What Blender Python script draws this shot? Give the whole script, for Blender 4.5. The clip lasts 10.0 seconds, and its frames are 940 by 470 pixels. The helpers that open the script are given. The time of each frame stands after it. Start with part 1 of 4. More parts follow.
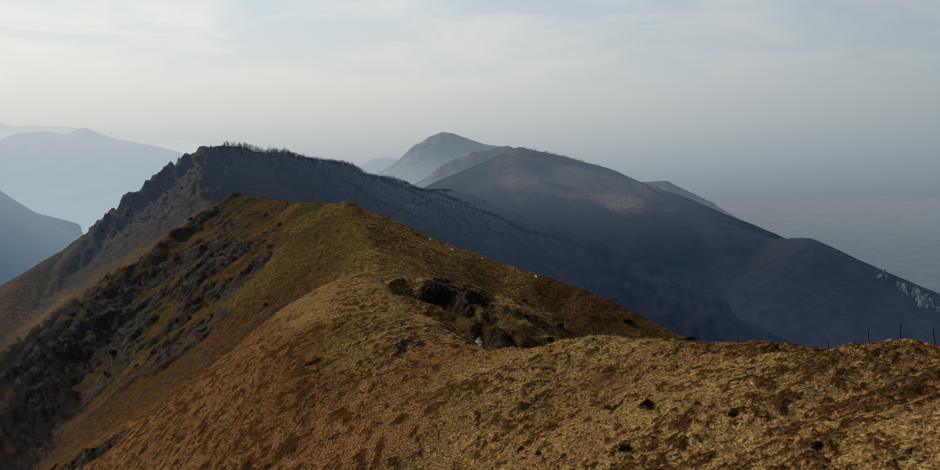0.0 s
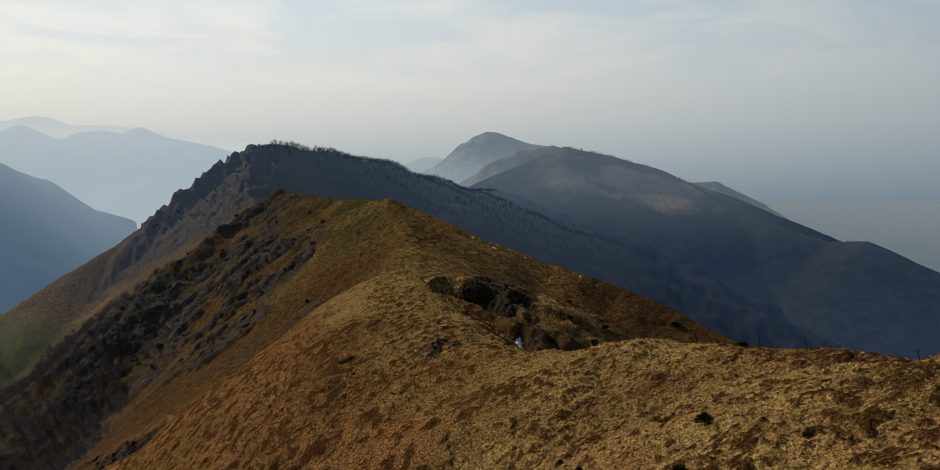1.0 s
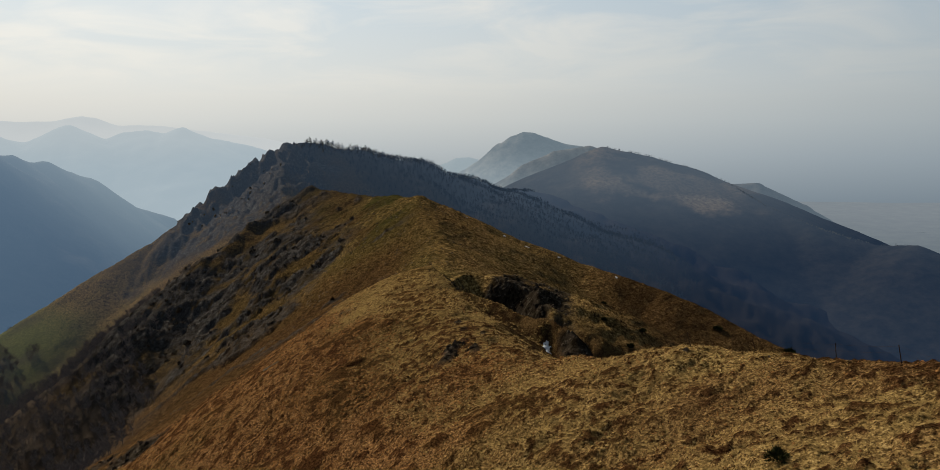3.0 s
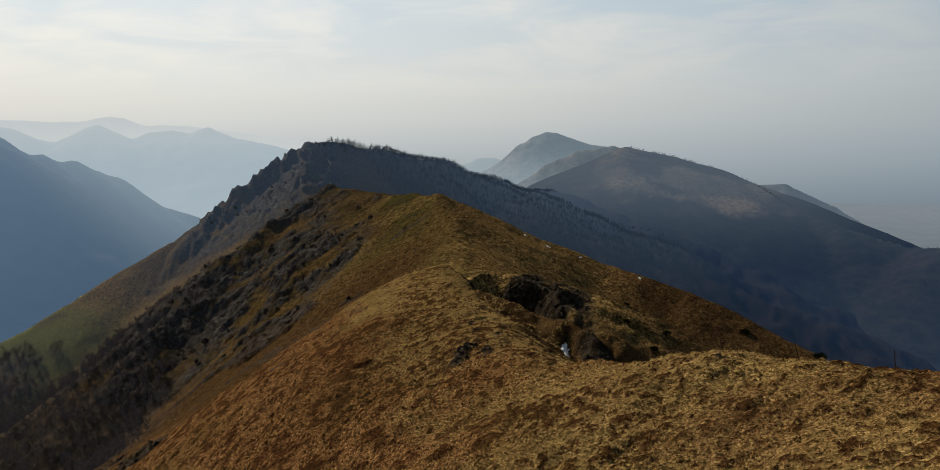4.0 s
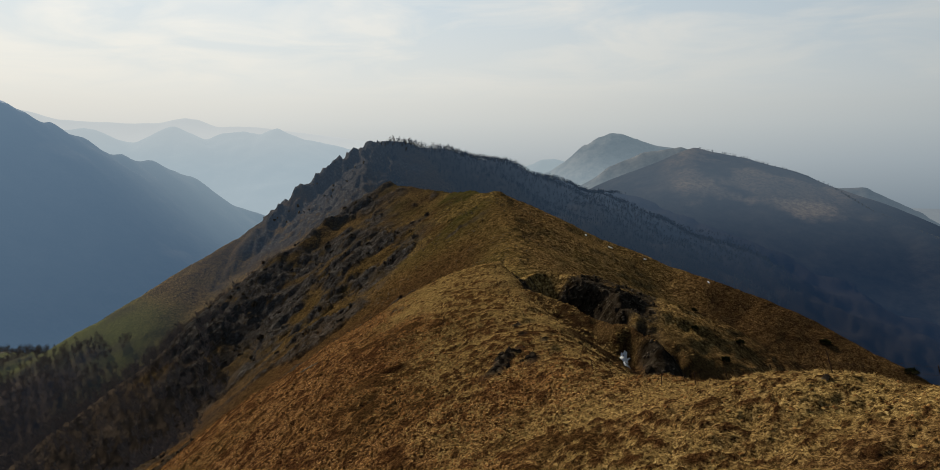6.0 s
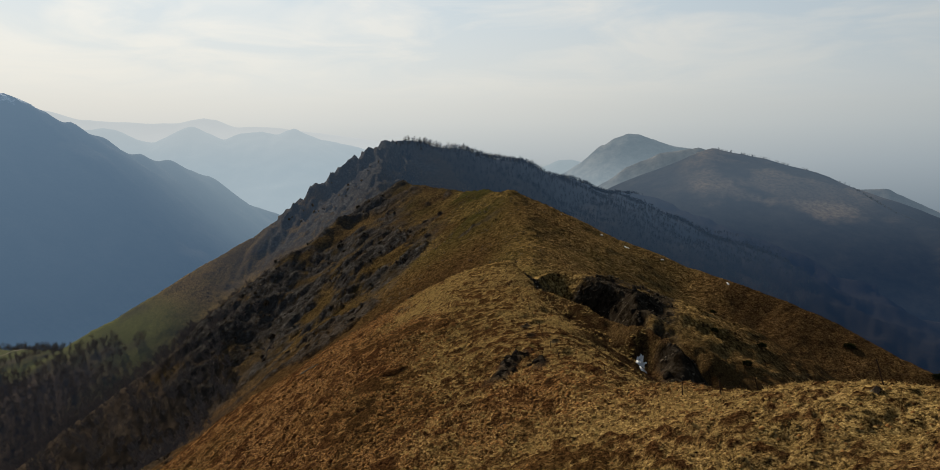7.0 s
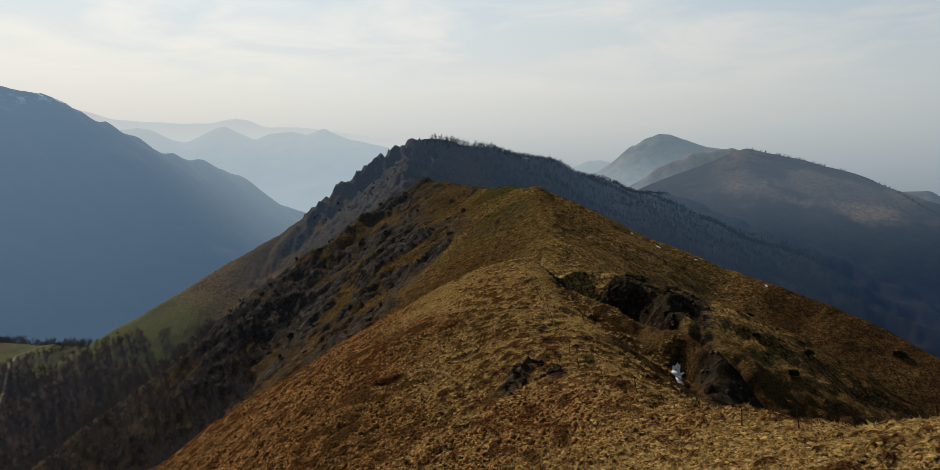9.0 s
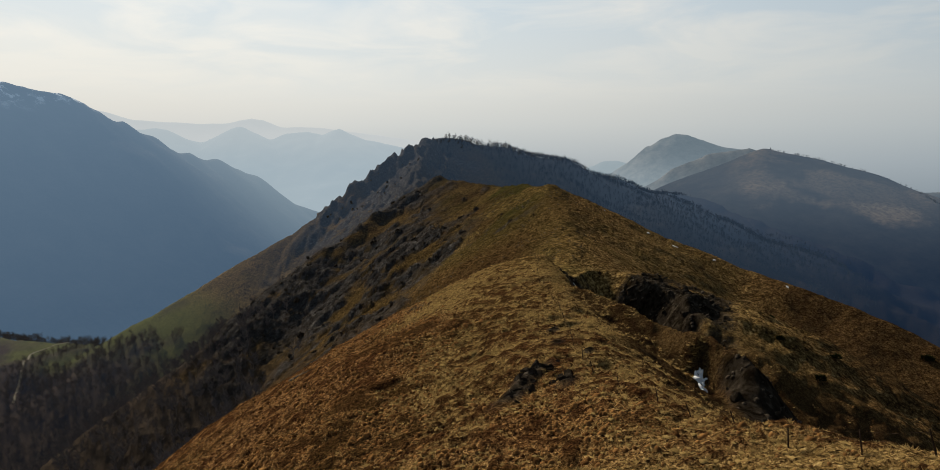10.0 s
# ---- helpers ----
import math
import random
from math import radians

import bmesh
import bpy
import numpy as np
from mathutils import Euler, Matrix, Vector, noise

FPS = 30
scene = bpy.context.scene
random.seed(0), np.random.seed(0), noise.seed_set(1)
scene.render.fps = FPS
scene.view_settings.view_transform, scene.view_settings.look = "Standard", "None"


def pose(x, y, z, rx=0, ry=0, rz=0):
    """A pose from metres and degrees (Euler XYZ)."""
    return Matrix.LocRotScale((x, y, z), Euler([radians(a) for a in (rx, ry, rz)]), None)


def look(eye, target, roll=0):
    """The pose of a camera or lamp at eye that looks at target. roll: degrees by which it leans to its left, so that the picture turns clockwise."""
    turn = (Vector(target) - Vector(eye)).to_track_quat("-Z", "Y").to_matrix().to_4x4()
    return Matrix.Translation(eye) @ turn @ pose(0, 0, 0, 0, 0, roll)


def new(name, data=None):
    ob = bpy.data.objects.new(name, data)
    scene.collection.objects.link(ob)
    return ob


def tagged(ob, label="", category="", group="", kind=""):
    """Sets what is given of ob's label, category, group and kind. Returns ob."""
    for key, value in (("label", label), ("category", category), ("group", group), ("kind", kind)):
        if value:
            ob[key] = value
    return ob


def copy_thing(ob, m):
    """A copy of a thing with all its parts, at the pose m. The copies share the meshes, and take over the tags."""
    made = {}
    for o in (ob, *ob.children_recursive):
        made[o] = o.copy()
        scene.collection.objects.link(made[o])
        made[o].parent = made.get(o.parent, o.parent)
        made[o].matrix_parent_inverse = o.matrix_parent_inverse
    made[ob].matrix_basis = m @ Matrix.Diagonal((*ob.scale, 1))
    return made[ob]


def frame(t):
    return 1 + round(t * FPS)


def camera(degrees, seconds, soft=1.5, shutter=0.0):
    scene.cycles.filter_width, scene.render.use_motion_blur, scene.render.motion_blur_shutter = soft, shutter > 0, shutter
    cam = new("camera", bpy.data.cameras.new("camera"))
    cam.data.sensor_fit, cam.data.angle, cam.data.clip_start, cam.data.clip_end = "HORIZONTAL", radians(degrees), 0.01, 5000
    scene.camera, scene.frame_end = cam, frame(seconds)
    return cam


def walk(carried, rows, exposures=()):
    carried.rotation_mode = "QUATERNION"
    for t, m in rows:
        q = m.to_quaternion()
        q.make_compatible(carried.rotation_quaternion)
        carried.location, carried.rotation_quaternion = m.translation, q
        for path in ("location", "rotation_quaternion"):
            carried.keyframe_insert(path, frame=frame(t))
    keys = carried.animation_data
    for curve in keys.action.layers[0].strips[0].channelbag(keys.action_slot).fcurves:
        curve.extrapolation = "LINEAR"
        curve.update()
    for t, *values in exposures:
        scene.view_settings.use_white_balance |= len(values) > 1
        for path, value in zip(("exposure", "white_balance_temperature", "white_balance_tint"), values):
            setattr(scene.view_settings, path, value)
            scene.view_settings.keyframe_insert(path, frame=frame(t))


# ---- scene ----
cam = camera(67.5, 10.0, soft=0.6)
METRES, EYE, TILT, LEAN, TURN = 75.0, 0.0, -9.0, 0.0, 0.0
ROWS = [
    (0.0, 0.0, 0.0, 0.0, 0.0, 0.0, -0.0),
    (0.5, 0.0053, 0.0429, -0.0056, 1.4, -0.03, -0.2),
    (1.0, 0.0121, 0.0932, -0.0126, 3.63, -0.02, -0.56),
    (1.5, 0.0183, 0.138, -0.0187, 4.48, -0.02, -0.69),
    (2.0, 0.0247, 0.1883, -0.025, 5.23, -0.01, -0.82),
    (2.5, 0.0298, 0.233, -0.0305, 5.88, 0.01, -0.92),
    (4.0, 0.044, 0.3877, -0.0493, 8.36, 0.03, -1.32),
    (4.5, 0.0464, 0.4344, -0.0545, 9.64, 0.03, -1.51),
    (5.0, 0.0484, 0.4876, -0.0602, 11.08, 0.01, -1.69),
    (5.5, 0.0493, 0.5352, -0.0655, 12.22, 0.01, -1.88),
    (6.0, 0.05, 0.5889, -0.0716, 13.44, 0.02, -2.07),
    (7.5, 0.0472, 0.7355, -0.0879, 15.26, 0.02, -2.41),
    (8.0, 0.0433, 0.7937, -0.094, 15.94, 0.01, -2.52),
    (8.5, 0.0395, 0.84, -0.0994, 16.48, 0.01, -2.61),
    (9.0, 0.0341, 0.8919, -0.1056, 17.09, 0.0, -2.72),
    (9.5, 0.0287, 0.9376, -0.111, 17.65, -0.01, -2.81),
    (10.0, 0.0217, 0.9889, -0.1177, 18.28, -0.02, -2.91),
]
walk(cam, [(t, pose(0, 0, EYE, TILT, LEAN, TURN) @ pose(METRES * x, METRES * y, METRES * z, 90 + pitch, roll, yaw)) for t, x, y, z, yaw, pitch, roll in ROWS])

# ---- world, sun ----
SUN_AZ, SUN_EL = -50.0, 30.0        # degrees, clockwise from straight ahead (+y), and above the horizon
world = bpy.data.worlds.new("World")
scene.world = world
world.use_nodes = True
wn, wl = world.node_tree.nodes, world.node_tree.links
wn.clear()


def wnode(kind, **values):
    n = wn.new(kind)
    for k, v in values.items():
        n.inputs[k].default_value = v
    return n


sky = wn.new("ShaderNodeTexSky")
sky.sky_type, sky.sun_disc = "NISHITA", False
sky.sun_elevation, sky.sun_rotation = radians(SUN_EL), radians(SUN_AZ)
sky.altitude, sky.air_density, sky.dust_density, sky.ozone_density = 1200, 1.6, 5.0, 2.0
wtc = wn.new("ShaderNodeTexCoord")
wsep = wn.new("ShaderNodeSeparateXYZ")
wl.new(wtc.outputs["Generated"], wsep.inputs[0])
# thin high cloud: streaks flattened towards the horizon
wdiv = wn.new("ShaderNodeVectorMath")
wdiv.operation = "DIVIDE"
wadd = wn.new("ShaderNodeMath")
wadd.operation, wadd.inputs[1].default_value = "ADD", 0.12
wl.new(wsep.outputs["Z"], wadd.inputs[0])
wcomb = wn.new("ShaderNodeCombineXYZ")
for k in range(3):
    wl.new(wadd.outputs[0], wcomb.inputs[k])
wl.new(wtc.outputs["Generated"], wdiv.inputs[0])
wl.new(wcomb.outputs[0], wdiv.inputs[1])
wno = wnode("ShaderNodeTexNoise", Scale=1.1, Detail=6.0, Roughness=0.55, Distortion=0.6)
wl.new(wdiv.outputs[0], wno.inputs["Vector"])
wcr = wn.new("ShaderNodeValToRGB")
wcr.color_ramp.elements[0].position, wcr.color_ramp.elements[0].color = 0.42, (0.47, 0.56, 0.63, 1)
wcr.color_ramp.elements[1].position, wcr.color_ramp.elements[1].color = 0.62, (0.69, 0.69, 0.665, 1)
wl.new(wno.outputs["Fac"], wcr.inputs[0])
# haze veil by height over the horizon
wel = wn.new("ShaderNodeValToRGB")
els = wel.color_ramp.elements
els[0].position, els[0].color = 0.30, (0.12, 0.16, 0.20, 1)
els[1].position, els[1].color = 0.72, (0.62, 0.63, 0.61, 1)
for p, c in ((0.40, (0.25, 0.295, 0.33, 1)), (0.46, (0.40, 0.44, 0.46, 1)), (0.505, (0.51, 0.535, 0.53, 1)), (0.56, (0.585, 0.595, 0.575, 1))):
    e = els.new(p)
    e.color = c
wmap = wn.new("ShaderNodeMapRange")
wmap.inputs["From Min"].default_value, wmap.inputs["From Max"].default_value = -0.5, 0.5
wl.new(wsep.outputs["Z"], wmap.inputs["Value"])
wl.new(wmap.outputs[0], wel.inputs[0])
wfac = wn.new("ShaderNodeMapRange")
wfac.inputs["From Min"].default_value, wfac.inputs["From Max"].default_value = 0.03, 0.22
wl.new(wsep.outputs["Z"], wfac.inputs["Value"])
wmix = wn.new("ShaderNodeMix")
wmix.data_type = "RGBA"
wl.new(wfac.outputs[0], wmix.inputs["Factor"])
wl.new(wel.outputs[0], wmix.inputs["A"])
wl.new(wcr.outputs[0], wmix.inputs["B"])
# brighter towards the sun, greyer away from it
wdot = wn.new("ShaderNodeVectorMath")
wdot.operation = "DOT_PRODUCT"
wdot.inputs[1].default_value = (math.sin(radians(SUN_AZ + 2)), math.cos(radians(SUN_AZ + 2)), 0.0)
wl.new(wtc.outputs["Generated"], wdot.inputs[0])
wglow = wn.new("ShaderNodeMapRange")
wglow.inputs["From Min"].default_value, wglow.inputs["From Max"].default_value = -0.5, 0.95
wglow.inputs["To Min"].default_value, wglow.inputs["To Max"].default_value = 0.35, 1.34
wl.new(wdot.outputs["Value"], wglow.inputs["Value"])
wblue = wn.new("ShaderNodeMapRange")
wblue.inputs["From Min"].default_value, wblue.inputs["From Max"].default_value = 0.75, -0.3
wl.new(wdot.outputs["Value"], wblue.inputs["Value"])
wtint = wn.new("ShaderNodeMix")
wtint.data_type, wtint.blend_type = "RGBA", "MULTIPLY"
wtint.inputs["B"].default_value = (0.82, 0.97, 1.12, 1)
wl.new(wblue.outputs[0], wtint.inputs["Factor"])
wl.new(wmix.outputs["Result"], wtint.inputs["A"])
wmul = wn.new("ShaderNodeVectorMath")
wmul.operation = "SCALE"
wl.new(wtint.outputs["Result"], wmul.inputs[0])
wzen = wn.new("ShaderNodeMapRange")      # the veil thins out overhead
wzen.inputs["From Min"].default_value, wzen.inputs["From Max"].default_value = 0.2, 0.65
wzen.inputs["To Min"].default_value, wzen.inputs["To Max"].default_value = 1.0, 0.36
wl.new(wsep.outputs["Z"], wzen.inputs["Value"])
wboth = wn.new("ShaderNodeMath")
wboth.operation = "MULTIPLY"
wl.new(wglow.outputs[0], wboth.inputs[0])
wl.new(wzen.outputs[0], wboth.inputs[1])
wl.new(wboth.outputs[0], wmul.inputs["Scale"])
bg_sky = wnode("ShaderNodeBackground", Strength=0.05)
wl.new(sky.outputs[0], bg_sky.inputs["Color"])
bg_veil = wnode("ShaderNodeBackground", Strength=1.0)
wl.new(wmul.outputs[0], bg_veil.inputs["Color"])
wsh = wn.new("ShaderNodeMixShader")
wsh.inputs[0].default_value = 0.88
wl.new(bg_sky.outputs[0], wsh.inputs[1])
wl.new(bg_veil.outputs[0], wsh.inputs[2])
wout = wn.new("ShaderNodeOutputWorld")
wl.new(wsh.outputs[0], wout.inputs[0])

sun = new("sun", bpy.data.lights.new("sun", "SUN"))
sun.data.energy, sun.data.angle, sun.data.color = 5.0, radians(1.0), (1.0, 0.88, 0.69)
sun_from = Vector((math.sin(radians(SUN_AZ)) * math.cos(radians(SUN_EL)), math.cos(radians(SUN_AZ)) * math.cos(radians(SUN_EL)), math.sin(radians(SUN_EL))))
sun.matrix_world = look(sun_from * 900, (0, 0, 0))


# ---- materials ----
def material(name, rough=0.9):
    m = bpy.data.materials.new(name)
    m.use_nodes = True
    b = m.node_tree.nodes["Principled BSDF"]
    b.inputs["Roughness"].default_value = rough
    b.inputs["Specular IOR Level"].default_value = 0.0
    return m, m.node_tree.nodes, m.node_tree.links, b


def noise_node(nt, links, scale, detail=6.0, rough=0.6, stretch=None):
    tc = nt.new("ShaderNodeNewGeometry")
    n = nt.new("ShaderNodeTexNoise")
    n.inputs["Scale"].default_value, n.inputs["Detail"].default_value, n.inputs["Roughness"].default_value = scale, detail, rough
    if stretch:
        mp = nt.new("ShaderNodeMapping")
        mp.inputs["Scale"].default_value = stretch
        links.new(tc.outputs["Position"], mp.inputs["Vector"])
        links.new(mp.outputs[0], n.inputs["Vector"])
    else:
        links.new(tc.outputs["Position"], n.inputs["Vector"])
    return n.outputs["Fac"]


def ramp(nt, links, value, stops):
    r = nt.new("ShaderNodeValToRGB")
    e = r.color_ramp.elements
    e[0].position, e[0].color = stops[0][0], (*stops[0][1], 1)
    e[1].position, e[1].color = stops[-1][0], (*stops[-1][1], 1)
    for p, c in stops[1:-1]:
        e.new(p).color = (*c, 1)
    links.new(value, r.inputs[0])
    return r.outputs[0]


def mix(nt, links, fac, a, b, blend="MIX"):
    m = nt.new("ShaderNodeMix")
    m.data_type, m.blend_type = "RGBA", blend
    for value, key in ((fac, "Factor"), (a, "A"), (b, "B")):
        if isinstance(value, (int, float)):
            m.inputs[key].default_value = value
        elif isinstance(value, tuple):
            m.inputs[key].default_value = (*value, 1)
        else:
            links.new(value, m.inputs[key])
    return m.outputs["Result"]


def bump(nt, links, bsdf, height, strength, distance):
    b = nt.new("ShaderNodeBump")
    b.inputs["Strength"].default_value, b.inputs["Distance"].default_value = strength, distance
    links.new(height, b.inputs["Height"])
    links.new(b.outputs[0], bsdf.inputs["Normal"])


def attribute(nt, name):
    a = nt.new("ShaderNodeAttribute")
    a.attribute_name = name
    return a.outputs["Fac"]


def blend_values(nt, ln, parts_):
    """A weighted sum of grey values."""
    total = None
    for value, weight in parts_:
        m = nt.new("ShaderNodeMath")
        m.operation, m.inputs[1].default_value = "MULTIPLY", weight
        ln.new(value, m.inputs[0])
        if total is None:
            total = m.outputs[0]
        else:
            a = nt.new("ShaderNodeMath")
            a.operation = "ADD"
            ln.new(total, a.inputs[0])
            ln.new(m.outputs[0], a.inputs[1])
            total = a.outputs[0]
    return total


def tussocks(nt, ln, scale):
    """Round clumps with gaps between them: 1 in the middle of a clump, falling outwards."""
    geo = nt.new("ShaderNodeNewGeometry")
    warp = nt.new("ShaderNodeTexNoise")
    warp.inputs["Scale"].default_value, warp.inputs["Detail"].default_value = scale * 0.8, 3.0
    ln.new(geo.outputs["Position"], warp.inputs["Vector"])
    add = nt.new("ShaderNodeMix")
    add.data_type, add.blend_type = "RGBA", "ADD"
    add.inputs["Factor"].default_value = 0.9 / scale
    ln.new(geo.outputs["Position"], add.inputs["A"])
    ln.new(warp.outputs["Color"], add.inputs["B"])
    v = nt.new("ShaderNodeTexVoronoi")
    v.inputs["Scale"].default_value = scale
    ln.new(add.outputs["Result"], v.inputs["Vector"])
    mr = nt.new("ShaderNodeMapRange")
    mr.inputs["From Min"].default_value, mr.inputs["From Max"].default_value = 0.75, 0.1
    ln.new(v.outputs["Distance"], mr.inputs["Value"])
    return mr.outputs[0]


def ground_material():
    m, nt, ln, b = material("hillside_grass_and_rock", 1.0)
    grain = noise_node(nt, ln, 6.5, 4, 0.75)
    blades = noise_node(nt, ln, 1.6, 3, 0.6)
    clump = noise_node(nt, ln, 0.42, 3, 0.55)
    broad = noise_node(nt, ln, 0.045, 4, 0.55)
    turf = blend_values(nt, ln, [(tussocks(nt, ln, 0.95), 0.10), (tussocks(nt, ln, 0.34), 0.06), (grain, 0.40), (blades, 0.31), (clump, 0.17)])
    raise_ = nt.new("ShaderNodeMath")
    raise_.inputs[1].default_value = 0.095
    ln.new(turf, raise_.inputs[0])
    fine = raise_.outputs[0]
    # hummocks: speckled turf, slightly darker on the raised clumps
    speck = noise_node(nt, ln, 3.0, 3, 0.7)
    near_turf = blend_values(nt, ln, [(attribute(nt, "hump"), 0.07), (grain, 0.48), (speck, 0.50), (blades, 0.07), (clump, 0.04)])
    pick_ = nt.new("ShaderNodeMix")
    pick_.data_type = "FLOAT"
    ln.new(attribute(nt, "tufted"), pick_.inputs["Factor"])
    ln.new(fine, pick_.inputs["A"])
    ln.new(near_turf, pick_.inputs["B"])
    fine = pick_.outputs["Result"]
    straw = ramp(nt, ln, fine, [(0.49, (0.012, 0.007, 0.004)), (0.55, (0.070, 0.043, 0.016)), (0.63, (0.235, 0.153, 0.054)), (0.74, (0.61, 0.45, 0.195))])
    russet = ramp(nt, ln, fine, [(0.49, (0.010, 0.005, 0.004)), (0.565, (0.050, 0.023, 0.010)), (0.64, (0.175, 0.086, 0.033)), (0.75, (0.49, 0.28, 0.112))])
    green = ramp(nt, ln, fine, [(0.42, (0.008, 0.006, 0.004)), (0.55, (0.022, 0.0225, 0.0068)), (0.66, (0.047, 0.0475, 0.0135)), (0.80, (0.104, 0.101, 0.032))])
    dry = mix(nt, ln, attribute(nt, "russet"), straw, russet)
    moss = ramp(nt, ln, fine, [(0.46, (0.009, 0.005, 0.003)), (0.56, (0.038, 0.016, 0.007)), (0.66, (0.095, 0.043, 0.016)), (0.78, (0.23, 0.135, 0.055))])
    dry = mix(nt, ln, attribute(nt, "clump"), dry, moss)
    dry = mix(nt, ln, ramp(nt, ln, clump, [(0.46, (0, 0, 0)), (0.62, (0.15, 0.15, 0.15))]), dry, russet)
    dry = mix(nt, ln, ramp(nt, ln, broad, [(0.47, (0, 0, 0)), (0.62, (0.25, 0.25, 0.25))]), dry, green)
    grass = mix(nt, ln, attribute(nt, "green"), dry, green)
    grass = mix(nt, ln, attribute(nt, "meadow"), grass, ramp(nt, ln, fine, [(0.42, (0.045, 0.050, 0.016)), (0.62, (0.125, 0.132, 0.042)), (0.84, (0.24, 0.24, 0.09))]))
    # dark heather, with shade painted in on the crest's far flank
    grass = mix(nt, ln, attribute(nt, "heath_and_shade"), grass, ramp(nt, ln, fine, [(0.42, (0.007, 0.004, 0.002)), (0.58, (0.034, 0.019, 0.009)), (0.70, (0.072, 0.044, 0.019)), (0.84, (0.16, 0.105, 0.045))]))
    wood = ramp(nt, ln, fine, [(0.42, (0.020, 0.015, 0.011)), (0.80, (0.080, 0.061, 0.047))])
    # the wood floor is darker and greyer on the far ridge
    wood = mix(nt, ln, attribute(nt, "far_wood"), wood, ramp(nt, ln, fine, [(0.42, (0.008, 0.0075, 0.007)), (0.80, (0.032, 0.028, 0.025))]))
    grass = mix(nt, ln, attribute(nt, "wood"), grass, wood)
    bed = noise_node(nt, ln, 0.30, 3, 0.6, (1.0, 1.0, 0.35))
    chip = noise_node(nt, ln, 1.1, 4, 0.65, (1.0, 1.0, 0.5))
    rough = blend_values(nt, ln, [(bed, 0.5), (chip, 0.5)])
    stone = ramp(nt, ln, rough, [(0.40, (0.016, 0.012, 0.009)), (0.48, (0.028, 0.025, 0.023)), (0.56, (0.050, 0.046, 0.043)), (0.68, (0.125, 0.117, 0.108))])
    # near rock painted darker, for shaded cliff faces and peaty scars
    stone = mix(nt, ln, attribute(nt, "shade_and_peat"), stone, ramp(nt, ln, rough, [(0.42, (0.008, 0.006, 0.004)), (0.56, (0.034, 0.027, 0.020)), (0.70, (0.10, 0.086, 0.070))]))
    # far rock painted slightly paler, in place of haze
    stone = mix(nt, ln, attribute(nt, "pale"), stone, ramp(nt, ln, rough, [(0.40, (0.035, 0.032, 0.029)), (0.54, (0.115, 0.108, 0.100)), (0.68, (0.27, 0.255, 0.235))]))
    ln.new(mix(nt, ln, attribute(nt, "rock"), grass, stone), b.inputs["Base Color"])
    bump(nt, ln, b, fine, 1.0, 0.45)
    # haze painted as emission, strongest on the wooded ridge a kilometre and more away
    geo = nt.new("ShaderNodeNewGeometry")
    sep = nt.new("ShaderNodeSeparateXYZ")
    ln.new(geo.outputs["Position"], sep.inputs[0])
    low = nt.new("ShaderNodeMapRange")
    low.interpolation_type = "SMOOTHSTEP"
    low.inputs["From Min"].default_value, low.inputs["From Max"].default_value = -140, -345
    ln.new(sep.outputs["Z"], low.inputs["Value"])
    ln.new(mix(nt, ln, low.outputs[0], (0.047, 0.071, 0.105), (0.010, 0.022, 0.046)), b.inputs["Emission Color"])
    ln.new(attribute(nt, "haze_glow"), b.inputs["Emission Strength"])
    return m


def stone_material(name="grey_crag_stone", lift=1.0):
    m, nt, ln, b = material(name, 0.9)
    a = noise_node(nt, ln, 0.9, 9, 0.72, (1.0, 1.0, 0.5))
    c = noise_node(nt, ln, 0.12, 4)
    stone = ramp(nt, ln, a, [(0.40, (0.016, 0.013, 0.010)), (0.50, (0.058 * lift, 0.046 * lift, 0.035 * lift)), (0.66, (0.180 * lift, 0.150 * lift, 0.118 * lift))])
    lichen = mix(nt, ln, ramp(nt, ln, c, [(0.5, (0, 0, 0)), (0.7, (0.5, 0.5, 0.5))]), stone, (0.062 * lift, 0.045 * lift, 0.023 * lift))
    ln.new(lichen, b.inputs["Base Color"])
    bump(nt, ln, b, a, 1.0, 0.5)
    return m


def grain_material(name, dark, light, scale=3.0, rough=0.9, depth=0.05):
    m, nt, ln, b = material(name, rough)
    n = noise_node(nt, ln, scale, 6)
    ln.new(ramp(nt, ln, n, [(0.32, dark), (0.70, light)]), b.inputs["Base Color"])
    bump(nt, ln, b, n, 0.5, depth)
    return m


def island_material(name, dark, light, rough=0.9, haze_glow=None):
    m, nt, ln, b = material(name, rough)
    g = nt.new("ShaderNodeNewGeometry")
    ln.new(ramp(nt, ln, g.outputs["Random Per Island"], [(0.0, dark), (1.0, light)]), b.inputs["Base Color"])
    # optional haze, painted as an even emission
    if haze_glow:
        b.inputs["Emission Color"].default_value, b.inputs["Emission Strength"].default_value = (*haze_glow, 1), 1.0
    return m


